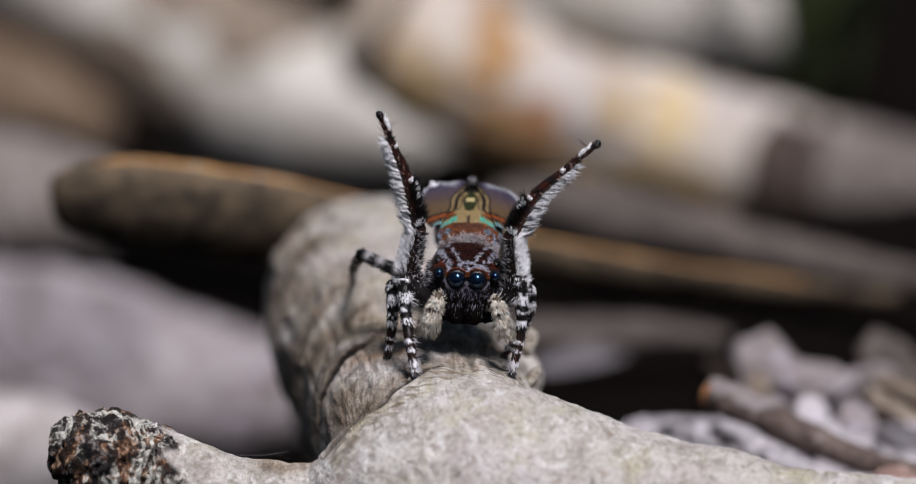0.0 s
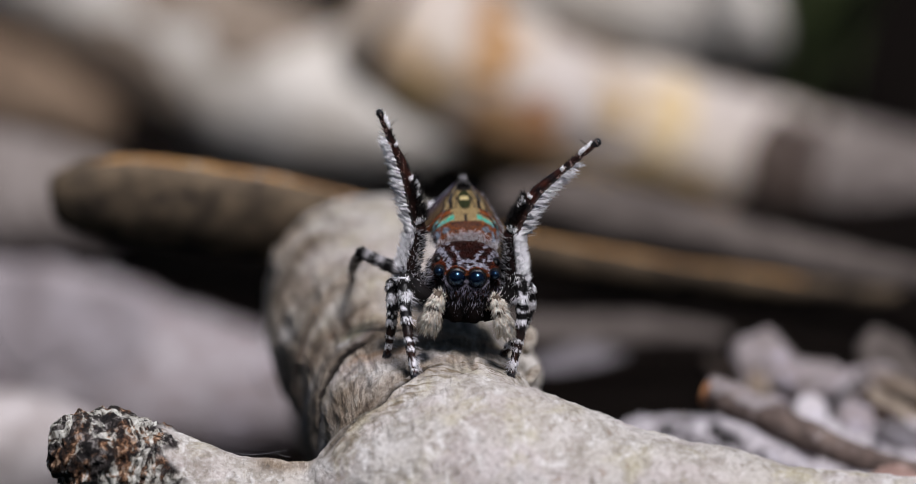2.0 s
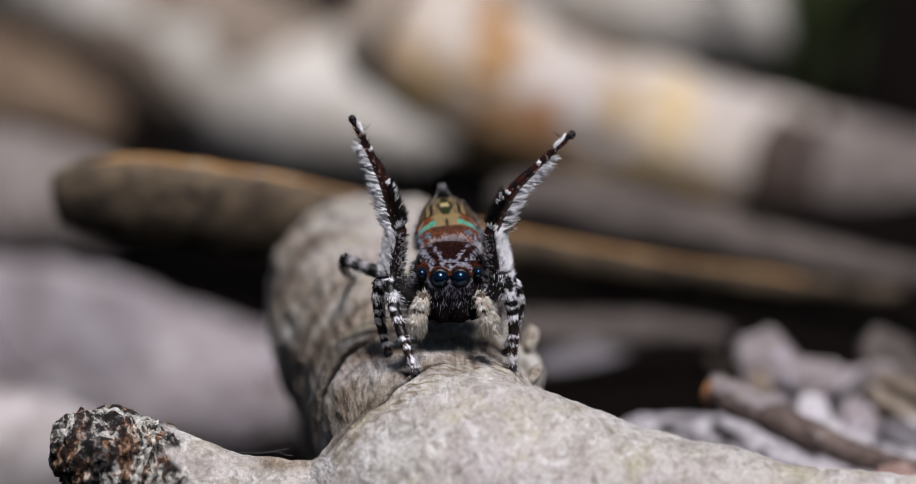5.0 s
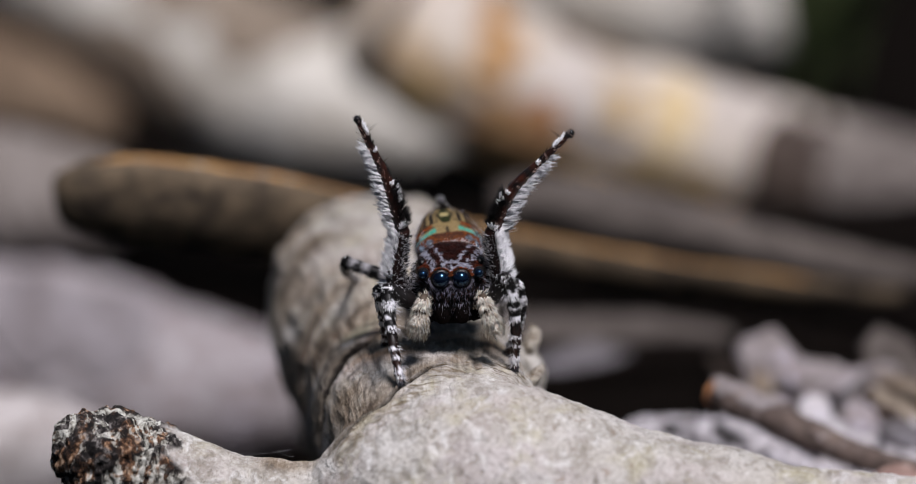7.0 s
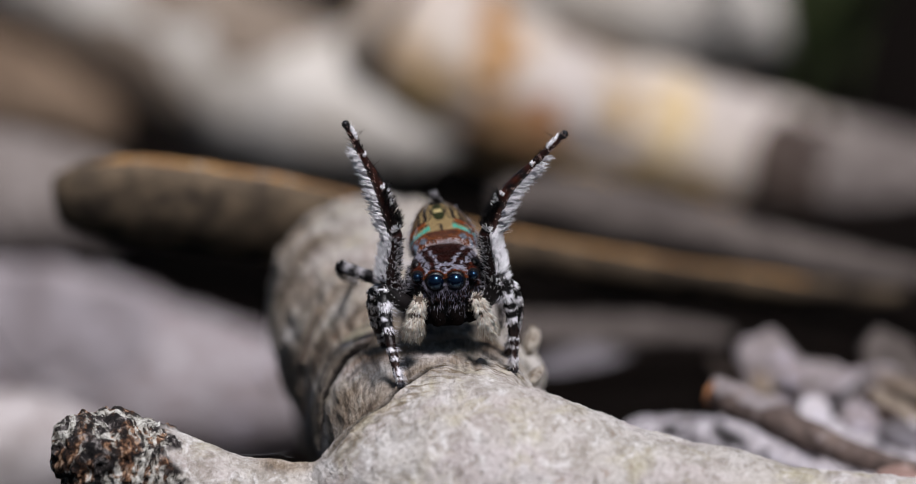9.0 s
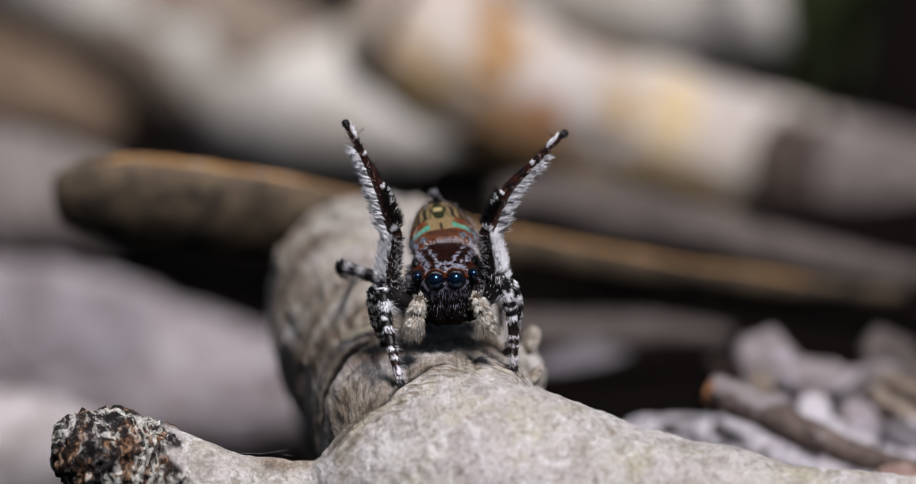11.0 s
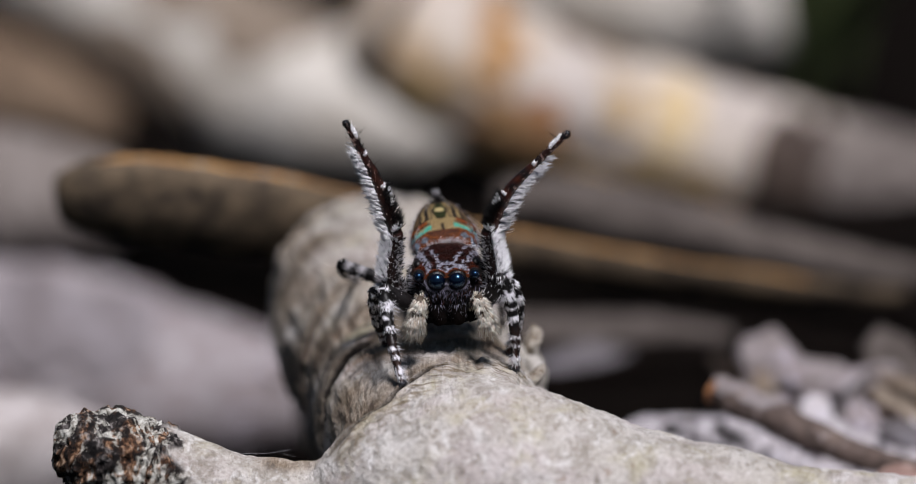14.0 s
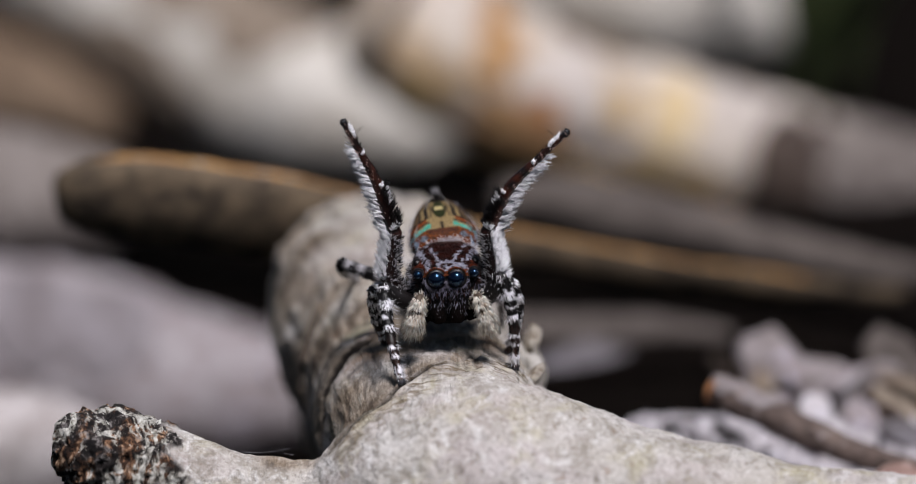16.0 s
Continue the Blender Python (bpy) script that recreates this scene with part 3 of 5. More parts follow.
def bark_patch(rows, along, around, mat, label, seed, parent):
    """A sheet of loose bark that clings to a log: a stretch along it and an arc round it (degrees, 0 faces -y, 90 up), with a torn edge."""
    rows = curve_points(rows, 80)
    nu, nv = 24, 20
    s = Soup()
    co, faces = [], []
    for layer, lift in ((0, 1.07), (1, 1.0)):
        for i in range(nu + 1):
            for j in range(nv + 1):
                fu, fv = i / nu, j / nv
                eu = 0.34 * noise.noise(Vector((fv * 2.6, seed, 0))) * (2 * fu - 1)
                ev = 0.22 * noise.noise(Vector((fu * 3, seed, 5))) * (2 * fv - 1)
                squeeze = 1 - 0.35 * (2 * fv - 1) ** 4
                u = along[0] + (along[1] - along[0]) * (0.5 + (fu - 0.5 + eu) * squeeze)
                a = radians(around[0] + (around[1] - around[0]) * (fv + ev))
                k = max(0.0, min(0.999, u)) * 79
                p, q = rows[int(k)], rows[min(79, int(k) + 1)]
                m = p + (q - p) * (k - int(k))
                d = Vector(q[:3] - p[:3]).normalized()
                side = d.cross(Vector((0, 0, 1))).normalized()
                other = side.cross(d)
                rad = m[3] * (lift + 0.03 * noise.noise(Vector((fu * 4, fv * 4, seed))))
                co.append(Vector(m[:3]) + side * (math.cos(a) * rad) + other * (math.sin(a) * rad))
    w = nv + 1
    m = (nu + 1) * w
    for i in range(nu):
        for j in range(nv):
            q = (i * w + j, (i + 1) * w + j, (i + 1) * w + j + 1, i * w + j + 1)
            faces += [q, tuple(e + m for e in reversed(q))]
    border = [j for j in range(w)] + [i * w + nv for i in range(1, nu + 1)] + [nu * w + j for j in range(nv - 1, -1, -1)] + [i * w for i in range(nu - 1, 0, -1)]
    for p, q in zip(border, border[1:] + border[:1]):
        faces.append((q, p, p + m, q + m))
    s.add(co, faces, (0, 0, 0))
    return s.thing("bark_sheet", [mat], label, parent=parent)


bark_patch(PEELING, (0.00, 0.045), (-60, 130), UMBER, "brown torn edge of bark at the log's end", 3, peeling)
bark_patch(PEELING, (0.08, 0.20), (-50, 0), YELLOWBARK, "tan sheet of peeling bark", 21, peeling)
bark_patch(PEELING, (0.185, 0.235), (48, 125), ORANGEBARK, "orange strip of peeling bark", 2, peeling)
bark_patch(PEELING, (0.215, 0.295), (16, 62), ORANGEBARK, "orange sheet of peeling bark", 33, peeling)
bark_patch(PEELING, (0.265, 0.40), (-38, 10), ORANGEBARK, "broad orange sheet of peeling bark", 35, peeling)
bark_patch(PEELING, (0.33, 0.385), (-22, 22), RUSTBARK, "reddish-brown patch of inner bark", 7, peeling)
bark_patch(PEELING, (0.30, 0.50), (-75, -26), YELLOWBARK, "tan sheet along the lower side", 12, peeling)
# dark strip imitates the shadow gap towards the log behind
bark_patch(PEELING, (0.33, 0.47), (74, 100), UMBER, "dark brown strip standing in for the shadow gap along the top", 9, peeling)
bark_patch(PEELING, (0.44, 0.475), (10, 45), YELLOWBARK, "small tan patch of inner bark", 37, peeling)
bark_patch(PEELING, (0.475, 0.60), (-55, -5), YELLOWBARK, "yellow-tan sheet of peeling bark", 4, peeling)
bark_patch(PEELING, (0.49, 0.55), (2, 62), CREAMBARK, "pale yellow sheet of peeling bark", 11, peeling)
bark_patch(PEELING, (0.60, 0.66), (-80, -30), ORANGEBARK, "tan sheet of bark on the lower side", 31, peeling)
bark_patch(PEELING, (0.635, 0.75), (-88, 70), DARKCHIP, "blackened band of bark", 5, peeling)
# added grey sheet: its colour dims the log's right end like shade
bark_patch(PEELING, (0.735, 1.0), (-95, 130), SHADED_BARK, "grey sheet standing in for shade on the log's end", 15, peeling)
bark_patch(PALE_LOG, (0.26, 0.66), (42, 150), UMBERGREY, "grey-brown weathered bark left on the log", 6, pale_log)
bark_patch(PALE_LOG, (0.30, 0.47), (-45, 25), UMBERGREY, "small grey-brown patch of old bark", 17, pale_log)
bark_patch(LEFT_LOG, (0.30, 0.62), (20, 75), MIDGREY, "grey flake of bark on the log", 8, left_log)
bark_patch(LEFT_LOG, (0.80, 0.93), (-25, 40), CHIP, "paler patch near the log's end", 13, left_log)

# ---- litter on the ground ----
def bark_chip(at, size, turn, mat, label, seed):
    """A torn flake of bark: an uneven outline, a slight curl, rough thick edges. size: length, width, thickness; turn: Euler degrees."""
    r = random.Random(seed)
    n, rings = 28, 5
    corners = sorted(2 * math.pi * (i + r.uniform(-0.3, 0.3)) / 7 for i in range(7))
    reach = [r.uniform(0.62, 1.2) for _ in corners]
    s = Soup()
    co, faces = [], []

    def outline(a):
        """Straight torn sides between the corners."""
        i = max([k for k, q in enumerate(corners) if q <= a], default=-1)
        a0, r0 = (corners[i] if i >= 0 else corners[-1] - 2 * math.pi), reach[i]
        k = (i + 1) % 7
        a1, r1 = corners[k] if i < 6 else corners[0] + 2 * math.pi, reach[k]
        p, q = Vector((math.cos(a0), math.sin(a0))) * r0, Vector((math.cos(a1), math.sin(a1))) * r1
        d = q - p
        return (p.x * d.y - p.y * d.x) / (math.cos(a) * d.y - math.sin(a) * d.x)

    for layer in (1, -1):
        for k in range(rings + 1):
            for j in range(n):
                a = 2 * math.pi * j / n
                e = outline(a) * (1 + 0.05 * noise.noise(Vector((math.cos(a) * 7, math.sin(a) * 7, seed))))
                f = k / rings
                x, y = math.cos(a) * e * f * size[0] / 2, math.sin(a) * e * f * size[1] / 2
                curl = 0.07 * size[1] * (2 * y / size[1]) ** 2 + 0.03 * size[0] * (2 * x / size[0]) ** 2
                z = layer * size[2] / 2 * (1 - 0.35 * f ** 6) - curl + 0.12 * size[2] * noise.noise(Vector((x * 1.5, y * 1.5, seed + layer)))
                co.append((x, y, z))
    w = (rings + 1) * n
    for layer in (0, 1):
        for k in range(rings):
            for j in range(n):
                m = (j + 1) % n
                q = tuple(layer * w + i for i in (k * n + j, (k + 1) * n + j, (k + 1) * n + m, k * n + m))
                faces.append(q if layer == 0 else q[::-1])
    for j in range(n):
        m = (j + 1) % n
        faces.append((rings * n + m, rings * n + j, w + rings * n + j, w + rings * n + m))
    s.add(co, faces, (0, 0, 0))
    ob = s.thing("bark_chip", [mat], label, "bark chip", "bark chips on the ground", smooth=False)
    ob.matrix_world = pose(at[0] * MM, at[1] * MM, at[2] * MM, *turn)
    return ob


for k, (at, size, turn, mat, label) in enumerate((
        ((7.36, 13.81, -7.65), (2.1, 1.9, 0.22), (66, 18, 6), MIDCHIP, "pale grey torn bark chip standing on the bank"),
        ((8.63, 13.19, -7.96), (2.0, 1.5, 0.2), (58, 28, -14), MIDCHIP, "broad grey bark chip leaning on another"),
        ((8.23, 10.67, -7.61), (1.0, 0.85, 0.24), (50, 10, 20), QUARTZ, "small white bark chip lit by the sun"),
        ((7.29, 10.72, -7.47), (0.7, 0.6, 0.2), (40, -20, 25), CHIP, "small pale bark chip behind the brown twig"),
        ((9.22, 10.62, -7.78), (1.0, 0.8, 0.2), (44, 14, -18), CHIP, "pale bark chip on quartz sand"),
        ((10.38, 15.28, -7.98), (2.3, 1.7, 0.3), (55, 22, 24), GREYWOOD, "dull brown bark chip standing on edge"),
        ((10.53, 12.71, -7.79), (1.8, 0.5, 0.3), (30, 16, -18), UMBERGREY, "tan bark strip beside the charred twig"),
        ((10.24, 9.56, -7.79), (1.4, 0.9, 0.3), (30, 14, -20), SLATE, "slate-grey bark chip half buried in sand"),
        ((9.89, 5.02, -7.19), (1.3, 0.8, 0.3), (20, 5, -12), RUSTY, "pinkish-brown bark chip at the edge of the sand"),
        ((7.97, 8.62, -7.46), (1.2, 0.5, 0.16), (30, 12, -24), CHIP, "thin pale bark flake on the brown twig"),
        ((3.2, 21.76, -10.7), (3.2, 2.6, 0.3), (34, 4, 10), SLATE, "slate-grey bark chip behind the branch"),
        ((-4.51, 20.39, -10.04), (1.6, 1.1, 0.3), (40, 5, 60), CHIP, "pale bark chip beside the branch"),
        ((6.91, 14.89, -7.55), (1.0, 0.8, 0.16), (60, -14, 30), CHIP, "pale bark sliver on top of a grey chip"),
        ((7.76, 12.83, -7.43), (1.2, 0.7, 0.14), (52, 34, -30), CHIP, "pinkish bark sliver against a larger chip"),
        ((7.07, 12.75, -7.69), (0.9, 0.7, 0.16), (60, 8, 40), UMBERGREY, "brown bark sliver in the shade of a chip"),
        ((9.0, 12.89, -7.59), (1.2, 0.6, 0.16), (50, -20, 12), LAVENDER, "grey bark sliver leaning on the litter"),
        ((8.6, 9.13, -7.5), (0.8, 0.6, 0.16), (36, 10, -40), QUARTZ, "white bark sliver beside the brown twig"),
        ((9.9, 14.21, -8.05), (1.1, 0.8, 0.2), (58, -8, -30), MIDCHIP, "mottled grey bark sliver"),
        ((7.68, 10.97, -7.65), (0.5, 0.45, 0.14), (44, 20, 10), DARKCHIP, "small dark bark crumb"),
        ((9.14, 7.58, -7.41), (0.45, 0.35, 0.12), (30, 10, 20), LEAF, "small green shred of leaf on the sand"))):
    bark_chip(at, size, turn, mat, label, 31 + k)


def twig(rows, mat, label, seed):
    rows = curve_points(rows, 26)
    s = Soup()
    s.tube([r[:3] for r in rows], [r[3] * (1 + 0.18 * noise.noise(Vector((i * 0.5, seed, 0)))) for i, r in enumerate(rows)], sides=12, wobble=0.25)
    return s.thing("twig", [mat], label, "twig", "twigs on the ground")


brown_twig = twig([(5.69, 7.99, -6.15, 0.32), (6.12, 7.74, -6.28, 0.38), (6.97, 7.33, -6.56, 0.37), (8.01, 6.80, -6.91, 0.34), (9.04, 6.29, -7.19, 0.29), (10.20, 5.82, -7.34, 0.25), (11.49, 5.35, -7.48, 0.22)], UMBERTWIG, "weathered brown twig lying on the sand", 3)
dark_twig = twig([(9.46, 11.75, -7.51, 0.22), (9.88, 11.45, -7.81, 0.33), (10.54, 11.05, -8.05, 0.33), (11.61, 10.66, -8.28, 0.30)], DARKCHIP, "charred dark twig among bark chips", 8)
twig([(6.14, 19.07, -9.28, 0.11), (6.56, 17.04, -9.03, 0.11)], DARKCHIP, "thin dark twig behind the branch", 5)
# bark left on the brown twig, and the broken end
bark_patch([(5.69, 7.99, -6.15, 0.32), (6.12, 7.74, -6.28, 0.38), (6.97, 7.33, -6.56, 0.37), (8.01, 6.80, -6.91, 0.34), (9.04, 6.29, -7.19, 0.29), (10.20, 5.82, -7.34, 0.25)], (0.04, 0.42), (30, 130), MIDCHIP, "pinkish-grey bark on the upper side", 19, brown_twig)
bark_patch([(5.69, 7.99, -6.15, 0.32), (6.12, 7.74, -6.28, 0.38), (6.97, 7.33, -6.56, 0.37)], (0.0, 0.16), (-60, 60), RUSTBARK, "orange-brown broken end", 23, brown_twig)
bark_patch([(9.46, 11.75, -7.51, 0.22), (9.88, 11.45, -7.81, 0.33), (10.54, 11.05, -8.05, 0.33), (11.61, 10.66, -8.28, 0.30)], (0.05, 0.9), (40, 110), UMBERGREY, "tan strip of bark on the upper side", 27, dark_twig)


def pebble_mesh(seed):
    s = Soup()
    s.blob((0, 0, 0), (1.0, 0.82, 0.7), nu=10, nv=7, power=2.4, shape=lambda p, d: p * (1 + 0.28 * noise.noise(d * 1.6 + Vector((seed, 0, 0)))))
    return s.mesh("pebble", [QUARTZ])


PEBBLES = [pebble_mesh(3 * k) for k in range(6)]
grit = random.Random(5)
count = 0
while count < 230:
    x, y = grit.uniform(2.6, 11.0), grit.uniform(4.0, 12.5)
    if noise.noise(Vector((x * 0.4, y * 0.4, 5))) < -0.15:
        continue
    size = grit.uniform(0.10, 0.24) * (1.5 if grit.random() < 0.12 else 1.0)
    ob = new("pebble", PEBBLES[count % 6])
    ob.matrix_world = pose(x * MM, y * MM, (ground_height(x, y) + size * 0.35) * MM, grit.uniform(0, 360), grit.uniform(0, 30), grit.uniform(0, 360)) @ Matrix.Diagonal((size, size, size, 1))
    tagged(ob, "white quartz grain on dark soil", "pebble", "quartz grains")
    count += 1
sand = Soup()
for _ in range(6500):
    x, y = grit.uniform(2, 14), grit.uniform(0, 13.5)
    if noise.noise(Vector((x * 0.15, y * 0.15, 2))) < -0.35:
        continue
    r = grit.uniform(0.06, 0.17)
    c = Vector((x, y, ground_height(x, y) + r * 0.3))
    k = [Vector((grit.uniform(0.7, 1.2) * a * r, grit.uniform(0.7, 1.2) * b * r, grit.uniform(0.7, 1.2) * d * r)) + c for a, b, d in ((1, 0, 0), (-1, 0, 0), (0, 1, 0), (0, -1, 0), (0, 0, 1), (0, 0, -1))]
    sand.add(k, [(0, 2, 4), (2, 1, 4), (1, 3, 4), (3, 0, 4), (2, 0, 5), (1, 2, 5), (3, 1, 5), (0, 3, 5)], (0, 0, 0))
sand.thing("sand", [QUARTZ], "scattered white quartz sand on the soil", "sand", kind="stuff", smooth=False)


def green_plant(at, seed):
    """A low plant of narrow leaves."""
    r = random.Random(seed)
    root = tagged(new("green_plant"), "small green plant with narrow leaves in deep shade", "plant")
    root.location = v(at)
    for _ in range(12):
        a, tall, w = r.uniform(0, 6.28), r.uniform(6, 12), r.uniform(0.7, 1.2)
        lean_out = r.uniform(0.15, 0.7)
        s = Soup()
        co, faces = [], []
        for i in range(9):
            f = i / 8
            out = lean_out * tall * f * f
            half = w * math.sin(math.pi * (0.08 + 0.9 * f)) * 0.5
            for e, dz in ((-1, 0), (0, -0.15), (1, 0)):
                co.append((math.cos(a) * out - math.sin(a) * half * e, math.sin(a) * out + math.cos(a) * half * e, tall * f * (1 - 0.3 * f * lean_out) + dz))
        for i in range(8):
            for e in (0, 1):
                faces.append((i * 3 + e, i * 3 + e + 1, i * 3 + e + 4, i * 3 + e + 3))
        s.add(co, faces, (0, 0, 0))
        ob = s.thing("leaf", [LEAF], parent=root)
        sol = ob.modifiers.new("thick", "SOLIDIFY")
        sol.thickness = 0.12 * MM


green_plant((9.91, 51.94, -13.0), 4)
green_plant((11.21, 53.91, -13.2), 9)


# ---- loose flakes on the branch, torn off beside the stem ----
def flake(at, size, turn, seed):
    s = Soup()
    s.blob((0, 0, 0), size, (1.0, 0.0, 0.0) if at[0] < -5 else (0.0, 0.0, 0.35), nu=18, nv=12, power=2.6, shape=lambda p, d: p * (1 + 0.25 * noise.noise(d * 1.7 + Vector((seed, 0, 0)))) + Vector((0, 0, -0.3 * p.x * p.x)))
    ob = s.thing("bark_flake", [PERCH], "peeling pale bark flake", parent=perch)
    ob.matrix_world = pose(at[0] * MM, at[1] * MM, at[2] * MM, *turn)


for k, (at, size, turn) in enumerate((((1.56, 3.60, -3.48), (0.15, 0.40, 0.24), (20, 30, 10)), ((1.58, 1.45, -3.62), (0.13, 0.40, 0.28), (15, 40, -10)),
                                      ((-7.03, -1.22, -3.76), (0.24, 0.20, 0.13), (10, 20, 0)), ((-8.20, -1.21, -3.73), (0.22, 0.22, 0.14), (-20, 10, 40)))):
    flake(at, size, turn, 7 * k)


# ---- the jumping spider ----
# Spider space, in millimetres: the origin lies between the two large eyes, y runs backwards along the body.
RNG = random.Random(11)
WHITE, GREYHAIR, BLACK, CREAM = (0.97, 0.95, 0.98), (0.34, 0.33, 0.37), (0.006, 0.005, 0.005), (0.96, 0.88, 0.79)
EYES = Vector((0.19, -0.24, -0.75))
FEET_LEVEL = Vector((0, 0.5, -2.1))

spider = tagged(new("jumping_spider"), "small hairy jumping spider with two banded legs raised, on a branch", "spider")


def part(name, soup, materials, parent, label=""):
    """Links a soup as one mesh under a thing or part whose space is the soup's."""
    return soup.thing(name, materials, label, parent=parent)


def to_base(soup):
    """From spider space to the space of the empty at the feet."""
    soup.co = [(x - FEET_LEVEL.x, y - FEET_LEVEL.y, z - FEET_LEVEL.z) for x, y, z in soup.co]
    return soup


def lean(soup, degrees=3.5):
    r = Matrix.Rotation(radians(degrees), 3, "Y")
    soup.co = [tuple(r @ Vector(p)) for p in soup.co]
    return soup


def mixc(a, b, f):
    f = max(0.0, min(1.0, f))
    return tuple(p + (q - p) * f for p, q in zip(a, b))


def jitter(c, k=0.25):
    f = 1 + RNG.uniform(-k, k)
    return tuple(min(1.0, p * f) for p in c)


def fur(soup, a, b, ra, rb, count, colour, length, radius=0.007, rise=0.5, facing=None, spread=180, offset=None, tuft=1, wild=0.18):
    """Bristles along the limb from a to b. facing: the side they grow on, within spread degrees of it."""
    a, b = Vector(a), Vector(b)
    d = (b - a).normalized()
    f = Vector(facing) if facing else d.orthogonal()
    f = (f - d * f.dot(d)).normalized()
    o = d.cross(f)
    for number in range(count):
        if number % tuft == 0:
            u0, w0 = RNG.random(), RNG.uniform(-spread, spread)
        u = min(1.0, max(0.0, u0 + (RNG.uniform(-0.02, 0.02) if tuft > 1 else 0)))
        w = radians(w0 + (RNG.uniform(-14, 14) if tuft > 1 else 0))
        out = f * math.cos(w) + o * math.sin(w)
        p = a + (b - a) * u + out * ((ra + (rb - ra) * u) * 0.92)
        if offset:
            p = p + Vector(offset(u))
        c = colour(u) if callable(colour) else colour
        if c is None:
            continue
        way = out + d * (rise + RNG.uniform(-0.25, 0.25)) + Vector((RNG.uniform(-1, 1), RNG.uniform(-1, 1), RNG.uniform(-1, 1))) * wild
        soup.hair(p, way, length * RNG.uniform(0.6, 1.25), radius, jitter(c), bend=d * RNG.uniform(0.0, 0.25))


# -- head and thorax --
def carapace_colour(d, p):
    x, y, z = p
    ax = abs(x + 0.05 * noise.noise(Vector((x * 6, y * 6, 2))))
    c = mixc((0.042, 0.009, 0.005), (0.010, 0.004, 0.003), 0.5 + noise.noise(Vector((x * 7, y * 7, z * 7))))
    if z > 0.02 or (z > -0.25 and y > 0.2):
        inner = 0.05 + 0.30 * max(0.0, y - 0.15)
        outer = 0.30 + 0.24 * max(0.0, y)
        m = noise.noise(Vector((x * 14, y * 10, z * 14)))
        gathered = y < 0.52 - 0.35 * ax and ax < 0.50 and m > (-0.08 if ax < 0.26 else 0.06)
        if gathered or ((abs(ax - inner) < 0.042 or abs(ax - outer) < 0.070) and m > -0.10):
            c = mixc((0.21, 0.21, 0.26), (0.40, 0.40, 0.47), 0.5 + m)
        elif ax > 0.42 and y < 0.8 and m > -0.1:
            c = mixc((0.15, 0.030, 0.010), c, 0.35)
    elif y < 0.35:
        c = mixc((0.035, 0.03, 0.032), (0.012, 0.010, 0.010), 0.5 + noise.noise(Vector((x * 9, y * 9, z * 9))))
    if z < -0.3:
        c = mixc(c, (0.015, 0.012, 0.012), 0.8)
    return c


